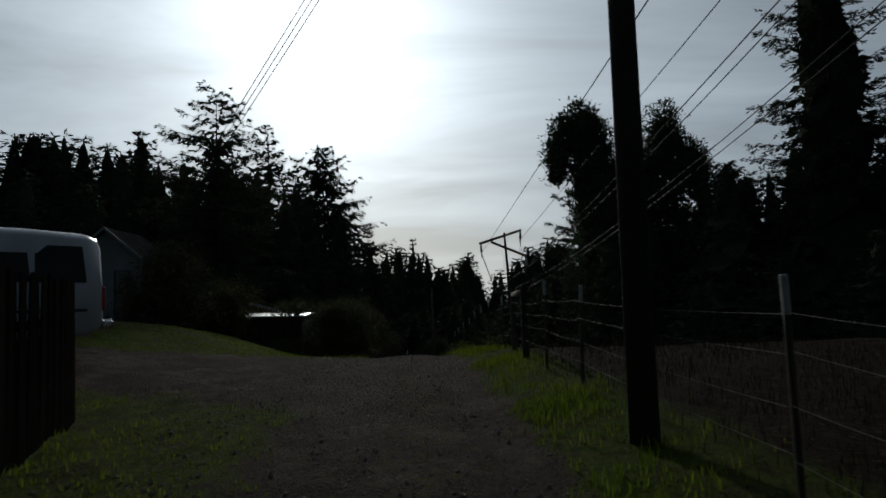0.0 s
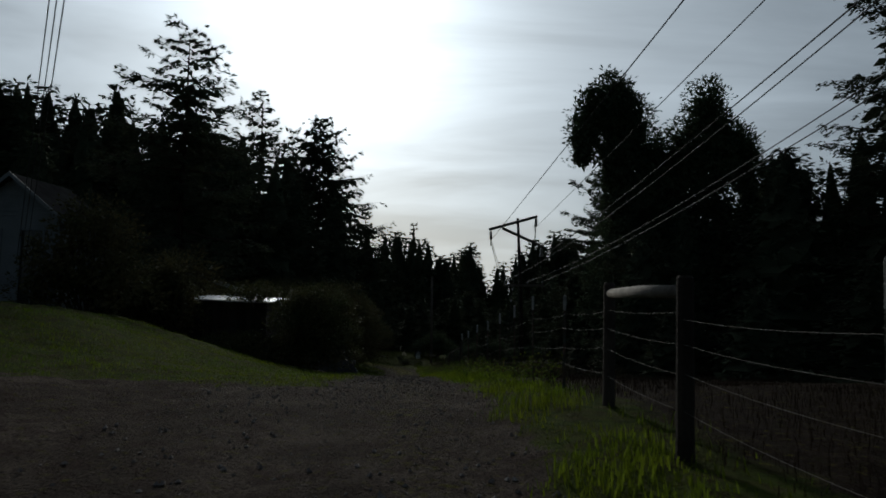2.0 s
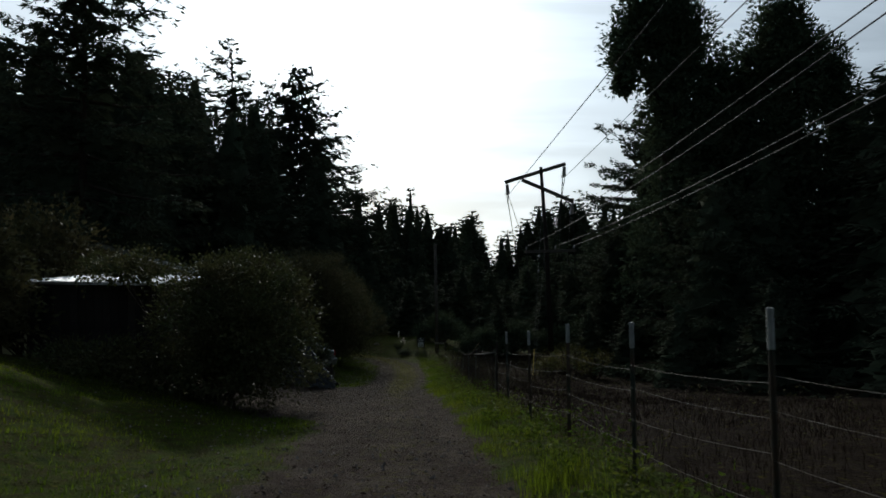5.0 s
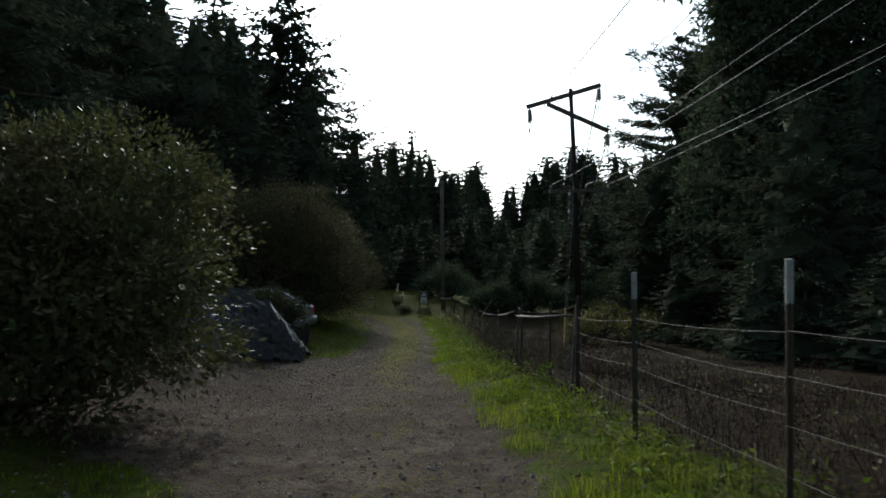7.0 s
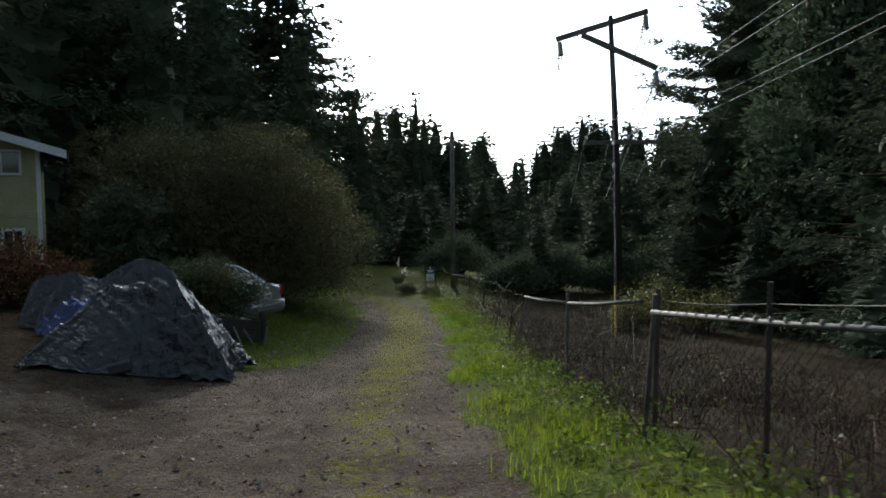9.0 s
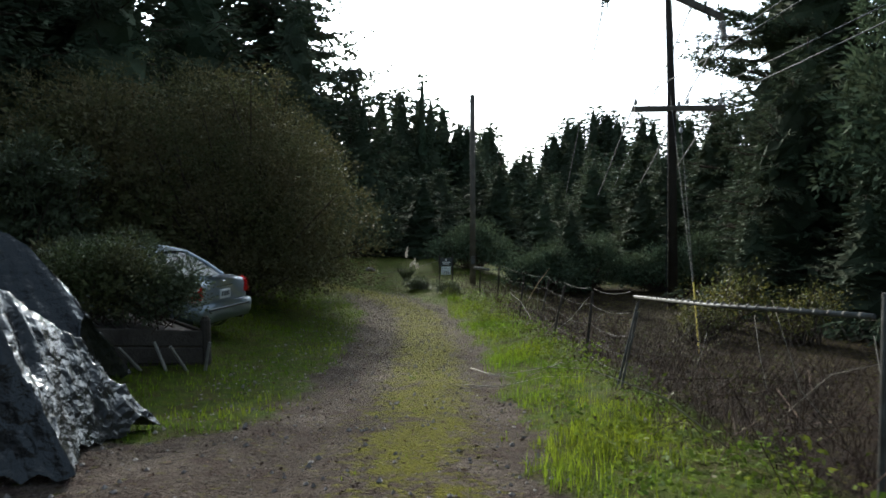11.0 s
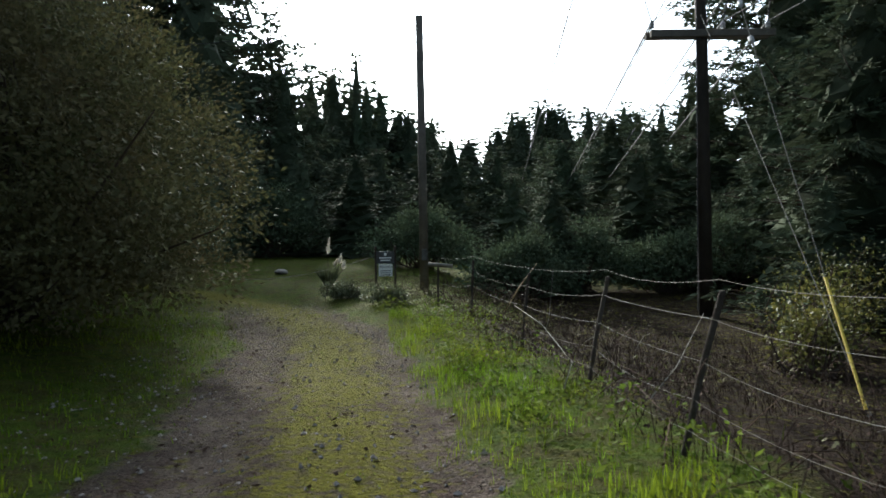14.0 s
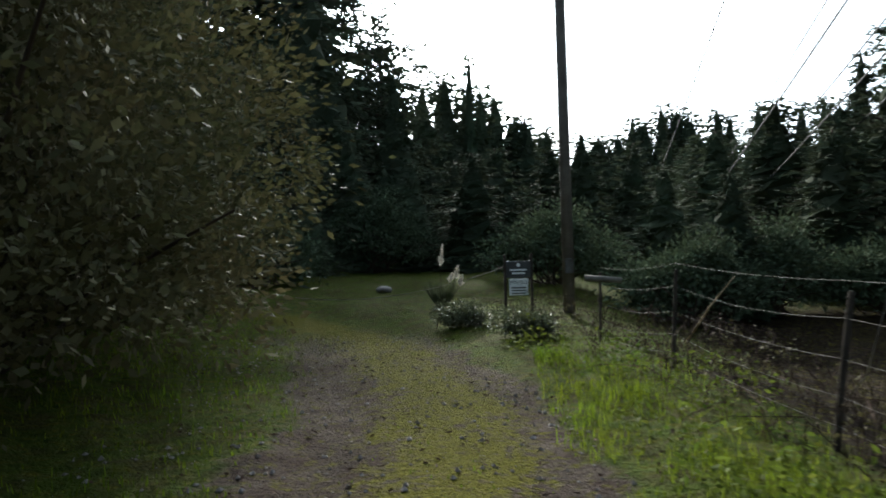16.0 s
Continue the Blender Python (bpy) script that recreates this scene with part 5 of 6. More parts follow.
def roof_slab(a, b, depth0, depth1, thick=0.14):
    """A roof plane whose edge runs from a to b in xz, reaching from y depth0 to depth1."""
    V = [(*p[:1], d, p[1] + dz) for dz in (0, thick) for d in (depth0, depth1) for p in (a, b)]
    return V, [(0, 1, 3, 2), (4, 6, 7, 5), (0, 4, 5, 1), (2, 3, 7, 6), (0, 2, 6, 4), (1, 5, 7, 3)]


# two-storey yellow house, its gable end towards the yard
hz = gz(-16, 57) - 0.3
W, Hh = 8.6, 1.33 - hz
yh = thing("yellow_house", pose(-13.28, 57.8, hz, 0, 0, 27) @ Matrix.Translation((-W, 0, 0)), "pale yellow two-storey house with a low gable roof", "house")
ops = [(W - 1.43, W - 0.55, 0.66 - hz, 1.26 - hz), (W - 0.98, W - 0.53, -1.8 - hz, -1.02 - hz), (W - 5.0, W - 3.6, 0.62 - hz, 1.17 - hz), (W - 5.0, W - 3.6, -1.88 - hz, -0.93 - hz)]
rise = W / 2 * math.tan(radians(16.5))
part("front_wall", pierced(W, Hh, 0.18, ops), YELLOWWALL, yh)
part("gable", gable_tri(W, rise, 0.18, Hh), YELLOWWALL, yh)
part("band_course", box(W + 0.02, 0.03, 0.18, W / 2, -0.015, -0.55 - hz, 0.005), YELLOWWALL, yh)
for o in ops:
    window(yh, *o)
part("side_wall", box(0.18, 2.4, Hh, W - 0.09, 1.385, Hh / 2, 0.0), YELLOWWALL, yh)
part("side_wall", box(0.18, 2.4, Hh, 0.09, 1.385, Hh / 2, 0.0), YELLOWWALL, yh)
part("rear_wall", box(W, 0.18, Hh, W / 2, 2.68, Hh / 2, 0.0), YELLOWWALL, yh)
part("corner_board", box(0.12, 0.03, Hh, W - 0.06, -0.017, Hh / 2, 0.004), TRIM, yh)
sl = math.tan(radians(16.5))
part("roof", join(roof_slab((W + 0.68, Hh - 0.68 * sl), (W / 2, Hh + rise), -0.7, 3.0), roof_slab((W / 2, Hh + rise), (-0.95, Hh - 0.95 * sl), -0.7, 3.0)), ROOFING, yh)
for a, b in (((W + 0.7, Hh - 0.7 * sl), (W / 2, Hh + rise)), ((W / 2, Hh + rise), (-0.97, Hh - 0.97 * sl))):
    part("fascia", roof_slab((a[0], a[1] - 0.06), (b[0], b[1] - 0.06), -0.74, -0.7, 0.24), TRIM, yh, "white fascia board")
part("gutter", tube([(W + 0.72, -0.7, Hh - 0.68 * sl + 0.05), (W + 0.72, 3.0, Hh - 0.68 * sl + 0.05)], 0.05, 8), DARKTRIM, yh)

# white house with a small front gable
gz1 = gz(-16, 35) - 0.2
wh = thing("white_house", pose(-18.0, 35.3, gz1), "small white house with a front gable over its porch", "house")
porch_h = 4.12 - gz1
ops = [(0.45, 1.3, 1.0, porch_h - 0.5), (2.1, 2.9, 0.2, porch_h - 0.5)]
part("front_wall", pierced(3.5, porch_h, 0.15, ops), WHITEWALL, wh)
part("gable", gable_tri(3.5, 1.45, 0.15, porch_h), WHITEWALL, wh)
for k in range(int(1.4 / 0.16)):
    w = 3.4 * (1 - k * 0.16 / 1.45)
    part("clapboard", box(w, 0.025, 0.15, 1.75, -0.012, porch_h + 0.1 + 0.16 * k, 0.005), WHITEWALL, wh)
for o in ops:
    window(wh, *o, trim=WHITEWALL)
part("roof", join(roof_slab((3.85, porch_h - 0.25), (1.75, porch_h + 1.5), -0.35, 4.0, 0.1), roof_slab((1.75, porch_h + 1.5), (-0.35, porch_h - 0.25), -0.35, 4.0, 0.1)), ROOFING, wh)
for a, b in (((3.9, porch_h - 0.3), (1.75, porch_h + 1.5)), ((1.75, porch_h + 1.5), (-0.4, porch_h - 0.3))):
    part("fascia", roof_slab((a[0], a[1] - 0.02), (b[0], b[1] - 0.02), -0.4, -0.36, 0.16), WHITEWALL, wh, "grey-white fascia board")
part("main_wall", pierced(8.0, porch_h, 0.15, [(4.0, 5.4, 0.9, 2.0)]), WHITEWALL, wh, at=pose(-8.0, 0.8, 0))
part("main_roof", roof_slab((-8.4, porch_h), (0.4, porch_h), 0.3, 0.3 + 0.1, 0.1), TRIM, wh, "white gutter")
V = [(-8.4, 0.3, porch_h + 0.1), (0.4, 0.3, porch_h + 0.1), (0.4, 4.2, porch_h + 1.7), (-8.4, 4.2, porch_h + 1.7), (-8.4, 0.3, porch_h), (0.4, 0.3, porch_h), (0.4, 4.2, porch_h + 1.58), (-8.4, 4.2, porch_h + 1.58)]
part("main_roof", (V, [(0, 1, 2, 3), (7, 6, 5, 4), (0, 4, 5, 1), (1, 5, 6, 2), (2, 6, 7, 3), (3, 7, 4, 0)]), ROOFING, wh)
part("side_wall", box(0.15, 4.0, porch_h, 3.42, 2.16, porch_h / 2, 0.0), WHITEWALL, wh)
part("rear_wall", box(11.4, 0.15, porch_h, -2.3, 4.3, porch_h / 2, 0.0), WHITEWALL, wh)
for x in (-0.6, -3.2):
    part("porch_post", box(0.12, 0.12, porch_h, x, 0.35, porch_h / 2, 0.01), TRIM, wh, "white porch post")

# low shed with a bright metal roof
sx0, sx1, sy0, sy1 = -10.75, -7.55, 38.75, 42.1
sz0 = gz(-8, 41) - 0.3
shed = thing("metal_roofed_shed", pose(0, 0, 0), "low dark shed with a worn shiny metal roof", "shed")
za, zb_ = 1.25, 1.17
V = [(sx0 - 0.2, sy0 - 0.3, za - 0.07), (sx1 + 0.2, sy0 - 0.3, zb_ - 0.07), (sx1 + 0.2, sy1 + 0.2, zb_ + 0.05), (sx0 - 0.2, sy1 + 0.2, za + 0.05)]
V += [(x, y, z - 0.06) for x, y, z in V]
part("roof", (V, [(0, 1, 2, 3), (7, 6, 5, 4), (0, 4, 5, 1), (1, 5, 6, 2), (2, 6, 7, 3), (3, 7, 4, 0)]), METALROOF, shed, "worn reflective metal roof")
for k in range(13):
    x = sx0 - 0.1 + k * (sx1 - sx0 + 0.2) / 12
    z = za + (zb_ - za) * (x - sx0 + 0.2) / (sx1 - sx0 + 0.4)
    part("roof_rib", beam((x, sy0 - 0.3, z - 0.058), (x, sy1 + 0.2, z + 0.062), 0.04, 0.025), METALROOF, shed)
for (xa, ya), (xb, yb) in (((sx0, sy0), (sx1, sy0)), ((sx1, sy0), (sx1, sy1)), ((sx0, sy0), (sx0, sy1)), ((sx0, sy1), (sx1, sy1))):
    L = math.hypot(xb - xa, yb - ya)
    n = int(L / 0.2)
    for k in range(n):
        u = (k + 0.5) / n
        x, y = xa + (xb - xa) * u, ya + (yb - ya) * u
        top = za + (zb_ - za) * (x - sx0) / (sx1 - sx0) - 0.15 + 0.11 * (y - sy0) / (sy1 - sy0)
        part("board", box(0.19, 0.03, top - sz0, 0, 0, (top - sz0) / 2, 0.004), SHEDWOOD, shed, at=pose(x, y, sz0, 0, 0, math.degrees(math.atan2(yb - ya, xb - xa))))


# ---- yard clutter ----
def tarp(name, corners, ridge, seed, mat, label, crumple=1.0, plain=None, n=200, rings=60, pull=None, bulge=0.0):
    """A plastic sheet over a heap: stretched from a ridge of props (x, y, height) to its corners, with creases."""
    rng = np.random.default_rng(seed)
    cs = np.array(corners, float)
    rd = np.array(ridge, float)
    # outline, its sides hanging in a little between the corners
    side = np.roll(cs, -1, 0) - cs
    length = np.hypot(side[:, 0], side[:, 1])
    mid = cs.mean(0)
    B = []
    for a, e, l in zip(cs, side, length):
        for u in np.linspace(0, 1, max(6, int(n * l / length.sum())), endpoint=False):
            p = a + e * u
            B.append(p + (mid - p) * (0.7 * u * (1 - u) + 0.03 * rng.random()))
    B = np.array(B)
    n = len(B)
    # the nearest place on the ridge for each place of the outline
    best, S = np.full(n, 1e9), np.zeros((n, 3))
    for a, b in zip(rd[:-1], rd[1:]):
        d = b - a
        u = np.clip(((B - a[:2]) @ d[:2]) / (d[:2] @ d[:2]), 0, 1)
        q = a + d * u[:, None]
        far = np.hypot(*(B - q[:, :2]).T)
        S, best = np.where((far < best)[:, None], q, S), np.minimum(far, best)
    fold = np.convolve(np.tile(rng.normal(size=n), 3), np.hanning(5), "same")[n:2 * n]
    fold2 = np.convolve(np.tile(rng.normal(size=n), 3), np.hanning(11) / 2, "same")[n:2 * n]
    lift = np.abs(np.convolve(np.tile(rng.normal(size=n), 3), np.hanning(9) / 2, "same")[n:2 * n]) * 0.05
    V = []
    for i in range(rings + 1):
        r = (i / rings) ** 0.9
        xy = S[:, :2] * (1 - r) + B * r
        h = S[:, 2] * ((1 - bulge) * (1 - r) ** 1.12 + bulge * (1 - r ** 1.6)) + lift * r ** 4 + 0.015
        bell = min(1.0, 5 * (1 - r)) * min(1.0, 0.25 + 4 * r)
        for j in range(n):
            x, y = xy[j]
            c = crumple * bell * (1.0 if plain is None else plain(x, y))
            q = Vector((x, y, seed * 3.1))
            tilt = noise.noise(q * 1.1 + Vector((7, 3, 0))) * 2.5
            q2 = Vector((x + tilt * 0.3, y - tilt * 0.25, seed))
            crease = 0.16 * (0.3 - abs(noise.noise(q2 * 2.1))) + 0.1 * (0.3 - abs(noise.noise(q2 * 4.7))) + 0.05 * (0.3 - abs(noise.noise(q2 * 10.0)))
            if pull is not None:
                # tight pleats along the line of pull
                (ax, ay), (bx, by), wide = pull
                dx, dy = bx - ax, by - ay
                v = ((x - ax) * dy - (y - ay) * dx) / math.hypot(dx, dy) + 0.12 * noise.noise(q * 1.9) + 0.04 * noise.noise(q * 6.0)
                crease += 0.06 * (4 * abs((v / 0.17) % 1.0 - 0.5) - 1) * max(0.0, 1 - (v / wide) ** 2) * (0.6 + noise.noise(q * 2.7))
            V.append((x, y, h[j] + c * (crease + r * (1 - r) * (0.035 * fold[j] + 0.06 * fold2[j])) + 0.012 * bell * noise.noise(q * 2.3)))
    V = np.array(V)
    V[:, 2] = np.maximum(V[:, 2], 0.01) + ground_z(V[:, 0], V[:, 1])
    F = [(i * n + j, i * n + (j + 1) % n, (i + 1) * n + (j + 1) % n, (i + 1) * n + j) for i in range(rings) for j in range(n)]
    return tagged(part(name, (V, F), mat, smooth=True), label, "tarpaulin", "tarpaulins")


tarp("black_tarpaulin", [(-6.85, 45.35), (-4.46, 46.8), (-4.55, 48.5), (-6.2, 49.3), (-7.6, 48.2)], [(-6.25, 47.0, 1.2), (-5.45, 47.15, 1.42), (-5.2, 48.0, 0.85)], 3, TARP, "crumpled black plastic sheet stretched over a heap", 1.3, lambda x, y: 0.26 + 0.74 * float(smooth((y - 46.45 + 0.5 * float(smooth((x + 6.1) / 0.9))) / 0.3)), 240, 96, ((-6.2, 47.25), (-4.5, 46.7), 1.0), 0.38)
tarp("black_tarpaulin", [(-9.3, 49.5), (-8.1, 48.9), (-5.7, 49.2), (-5.8, 50.8), (-7.2, 51.6), (-9.4, 51.2)], [(-9.2, 50.0, 0.85), (-8.45, 50.0, 1.12), (-7.9, 50.0, 1.05), (-7.25, 50.0, 1.5), (-6.8, 50.0, 1.52), (-6.3, 50.0, 1.2), (-5.95, 49.9, 0.85)], 4, TARP, "black plastic sheet hung over the taller back heap", 0.9, lambda x, y: 0.3 + 0.7 * float(smooth((x + 7.0) / 0.6)), 200, 60, ((-7.0, 50.0), (-5.4, 49.4), 0.7), 0.3)
tarp("blue_tarpaulin", [(-8.3, 48.4), (-7.3, 47.0), (-6.5, 47.8), (-6.7, 49.1), (-8.0, 49.4)], [(-7.8, 48.6, 0.64), (-7.05, 48.0, 0.76)], 6, BLUETARP, "crumpled blue tarpaulin tucked beside the black sheet", 1.4, None, 140, 44, ((-8.0, 48.9), (-6.6, 48.2), 1.2), 0.5)


def stone_geo(seed, s):
    rng = np.random.default_rng(seed)
    bm = bmesh.new()
    bmesh.ops.create_icosphere(bm, subdivisions=2, radius=1.0)
    for v in bm.verts:
        v.co = v.co * (1 + 0.22 * noise.noise(v.co * 1.3 + Vector((seed, 0, 0))) + 0.08 * noise.noise(v.co * 3.1))
    V = np.array([v.co for v in bm.verts]) * s
    V[:, 2] = np.maximum(V[:, 2], -s[2] * 0.6)
    bm.verts.index_update()
    F = [tuple(v.index for v in f.verts) for f in bm.faces]
    bm.free()
    return V, F


for k, (x, y, s, rz) in enumerate([(-5.55, 46.62, 0.5, -28), (-6.05, 46.27, 0.55, -24), (-6.55, 45.95, 0.3, -20)]):
    ob = part("slab", moved(box(s, 0.2, 0.15, 0, 0, 0, 0.025), pose(0, 0, 0, 0, (4, -9, 2)[k], 0)), DULLBLOCK, at=pose(x, y, gz(x, y) + 0.06, 0, 0, -rz))
    tagged(ob, "flat grey block weighing down the sheet's edge", "block", "loose blocks")
ob = part("stone", stone_geo(3, np.array([0.28, 0.2, 0.1])), STONE, at=pose(-5.45, 74.6, gz(-5.45, 74.6) + 0.05, 0, 0, 120), smooth=True)
tagged(ob, "rough grey stone lying on the grass", "stone")

# raised bed held by old planks
bed = thing("raised_bed", pose(0, 0, 0), "raised garden bed held by weathered planks and posts", "raised bed")
BP = [(-5.42, 52.24), (-6.58, 51.03), (-7.77, 51.94), (-6.87, 53.65)]
for (xa, ya), (xb, yb) in ((BP[0], BP[1]), (BP[1], BP[2]), (BP[0], BP[3])):
    for h in (0.12, 0.36):
        part("plank", beam((xa, ya, gz(xa, ya) + h), (xb, yb, gz(xb, yb) + h), 0.05, 0.22), WEATHERED, bed)
for x, y in BP:
    part("post", tube([(x, y, gz(x, y) - 0.1), (x, y, gz(x, y) + 0.62), (x, y, gz(x, y) + 0.68)], [0.075, 0.07, 0.04], 10), WEATHERED, bed)
sv = [(x, y, gz(x, y) + 0.42) for x, y in BP] + [(x, y, gz(x, y) - 0.05) for x, y in BP]
part("soil", (sv, [(0, 1, 2, 3), (7, 6, 5, 4), (0, 4, 5, 1), (1, 5, 6, 2), (2, 6, 7, 3), (3, 7, 4, 0)]), SOILMAT, bed)
for k, (x, y, s) in enumerate([(-6.2, 52.2, 0.85), (-6.75, 51.8, 1.05), (-7.07, 52.74, 1.05)]):
    w, c = clump_geo(120 + k, [(0, 0, 0.55 * s, 0.75 * s, 0.65 * s, 0.5 * s), (0.35, 0.1, 0.75 * s, 0.5 * s, 0.45 * s, 0.4 * s), (-0.35, -0.1, 0.7 * s, 0.5 * s, 0.45 * s, 0.35 * s)], 150, 40, 0.14, 0.06, 0.4, 20, (0, 0, 0), 0.2, 0, 0.012)
    plant("garden_plant", pose(x, y, gz(x, y) + 0.4), w, c, GREYLEAF if k != 1 else LEAF, "bushy small-leaved plant growing in the raised bed", "plant", "bed plants", woodname="branchwork", leafname="foliage")
for k, (x, y, rx, ry) in enumerate([(-5.95, 51.3, 25, 30), (-5.5, 51.7, 20, 24), (-5.32, 51.9, 8, -12), (-5.7, 51.5, -15, 28)]):
    ob = part("stake", tube([(0, 0, -0.1), (0, 0, 0.42)], [0.022, 0.02], 7), DEADWOOD, at=pose(x, y, gz(x, y), rx, -ry, 0))
    tagged(ob, "short pale stake leaning out of the grass", "stake", "pale stakes")

# notice on a wooden frame at the bend
sgx, sgy = -2.05, 68.9
sgz = gz(sgx, sgy)
notice = thing("notice_board", pose(sgx, sgy, sgz - 0.1, 0, 0, 3), "white posted notice under a dark board on wooden posts", "sign")
for x in (-0.24, 0.24):
    part("post", box(0.05, 0.05, 1.35, x, 0.03, 0.6, 0.006), WEATHERED, notice)
board = part("upper_board", box(0.44, 0.02, 0.3, 0, 0, 1.0, 0.004), SIGNBLACK, notice, "dark board with worn white bars")
part("device", tube([(0.0, -0.012, 1.08), (0.0, -0.016, 1.08)], 0.035, 12), SIGNWHITE, board)
for k in range(2):
    part("text_bar", box(0.3 - 0.06 * k, 0.006, 0.03, 0, -0.012, 0.99 - 0.06 * k, 0), SIGNWHITE, board)
white = part("notice", box(0.34, 0.012, 0.3, 0, -0.006, 0.68, 0.003), SIGNWHITE, notice, "white notice")
for k in range(3):
    part("text_bar", box(0.26, 0.006, 0.022, 0, -0.014, 0.665 - 0.05 * k, 0), SIGNBLACK, white)
fontc = bpy.data.curves.new("word", "FONT")
fontc.body, fontc.size, fontc.align_x, fontc.extrude = "POSTED", 0.085, "CENTER", 0.002
word_tmp = new("word_tmp", fontc)
word_me = bpy.data.meshes.new_from_object(word_tmp.evaluated_get(bpy.context.evaluated_depsgraph_get()))
bpy.data.objects.remove(word_tmp)
word_me.materials.clear()
word_me.materials.append(SIGNBLACK)
word = new("lettering", word_me)
word.parent = white
word.matrix_basis = pose(0, -0.016, 0.735, 90, 0, 0)

# pampas grass
pampas = thing("pampas_grass", pose(-3.65, 71.1, gz(-3.65, 71.1)) @ Matrix.Diagonal((0.62, 0.62, 0.62, 1)), "clump of pampas grass with pale feathery plumes", "ornamental grass")
prng = np.random.default_rng(77)
az = prng.uniform(0, 6.28, 420)
P = np.column_stack([0.15 * np.cos(az), 0.15 * np.sin(az), np.zeros(420)])
D = unit(np.column_stack([np.cos(az) * prng.uniform(0.1, 0.8, 420), np.sin(az) * prng.uniform(0.1, 0.8, 420), np.ones(420)]))
part("tuft", kites(P, D, prng.uniform(0.5, 1.1, 420), 0.025, prng), GREYLEAF, pampas)
for x, y, h, l in ((0, 0, 1.4, 0.75), (0.42, 0.1, 0.95, 0.45), (0.25, 0.2, 0.8, 0.35), (0.55, -0.1, 0.7, 0.4)):
    n = 260
    t = prng.random(n)
    ax = np.array([x * 1.2, y, 0]) + np.column_stack([0.1 * t, 0 * t, h + l * t])
    d = unit(np.column_stack([prng.normal(0.1, 0.35, n), prng.normal(0, 0.35, n), np.ones(n)]))
    part("plume", kites(ax, d, 0.2 * (1.2 - t), 0.035, prng), PLUMEMAT, pampas, "pale cream plume")
    part("stalk", tube([(x * 0.3, y * 0.3, 0), (x * 1.2, y, h)], 0.008, 5), STRAW, pampas)

# fallen sticks and poles by the fence
def stick(pts, r, label, mat=DEADWOOD):
    pts = [(x, y, gz(x, y) + h) for x, y, h in pts]
    ob = part("stick", tube(pts, np.linspace(r, r * 0.4, len(pts)), 6), mat, smooth=True)
    return tagged(ob, label, "stick", "fallen sticks")


stick([(-1.83, 51.23, 0.03), (-1.38, 51.03, 0.04), (-0.78, 51.23, 0.05), (-0.38, 51.03, 0.06)], 0.0070, "bleached stick lying across the verge")
stick([(-1.67, 52.64, 0.06), (-1.42, 52.04, 0.04), (-1.08, 51.54, 0.03)], 0.0110, "pale forked stick lying on the track")
stick([(-1.17, 51.94, 0.04), (-0.68, 51.64, 0.1), (-0.18, 51.54, 0.06)], 0.0075, "thin pale stick lying in the grass")
stick([(-0.98, 51.44, 0.05), (-0.47, 51.84, 0.12), (-0.07, 52.34, 0.1)], 0.0065, "thin pale stick lying in the grass")
stick([(-1.48, 51.33, 0.02), (-1.78, 51.03, 0.02), (-1.98, 51.13, 0.04)], 0.0070, "short crooked stick lying on the track")
stick([(-0.36, 57.4, 0.05), (-0.21, 57.67, 0.26), (-0.36, 58.38, 0.5), (-0.55, 58.95, 0.66)], 0.007, "bleached branch propped against the fence")
stick([(1.05, 69.5, 0.0), (1.4, 69.2, 0.75), (1.77, 68.9, 1.45)], 0.026, "straight tan pole leaning beyond the fence", TANWOOD)
for k in range(14):
    x, y = frng.uniform(-0.4, 2.2), frng.uniform(46, 64)
    a, l = frng.uniform(0, 6.28), frng.uniform(0.5, 1.3)
    stick([(x, y, 0.1), (x + math.cos(a) * l * 0.5, y + math.sin(a) * l * 0.5, frng.uniform(0.2, 0.6)), (x + math.cos(a) * l, y + math.sin(a) * l, frng.uniform(0.3, 1.2))], 0.007, "thin bare stick among the brambles")


# ---- grasses, brambles and loose gravel ----
def blades(name, count, region, height, width, mat, label, seed, lean=0.45, keep=None):
    """Blades of grass over a stretch of ground, as one mesh."""
    rng = np.random.default_rng(seed)
    x0, x1, y0, y1 = region
    x = rng.uniform(x0, x1, count)
    y = y0 + (y1 - y0) * rng.random(count)
    if keep is not None:
        p = keep(x, y)
        k = rng.random(count) < p
        x, y, p = x[k], y[k], p[k]
    n = len(x)
    h = height * rng.uniform(0.35, 1.3, n) * (0.65 + 0.5 * noise_grid(x, y, 0.9, 4.0))
    h = np.maximum(h, 0.02)
    az = rng.uniform(0, 6.28, n)
    dx, dy = np.cos(az), np.sin(az)
    z = ground_z(x, y)
    base = np.column_stack([x, y, z - 0.01])
    side = np.column_stack([-dy, dx, np.zeros(n)]) * (width * rng.uniform(0.6, 1.4, n))[:, None]
    ln = (h * lean * rng.uniform(0.2, 1.5, n))[:, None]
    out = np.column_stack([dx, dy, np.zeros(n)])
    up = np.array([0, 0, 1.0])
    mid = base + out * ln * 0.35 + up * h[:, None] * 0.6
    tip = base + out * ln + up * h[:, None]
    V = np.stack([base - side, base + side, mid + side * 0.7, mid - side * 0.7, tip], 1).reshape(-1, 3)
    i = np.arange(n)[:, None] * 5
    F = (i + np.array([0, 1, 2, 3])).tolist() + (i + np.array([3, 2, 4])).tolist()
    ob = part(name, (V, F), mat)
    return tagged(ob, label, "grass", kind="stuff")


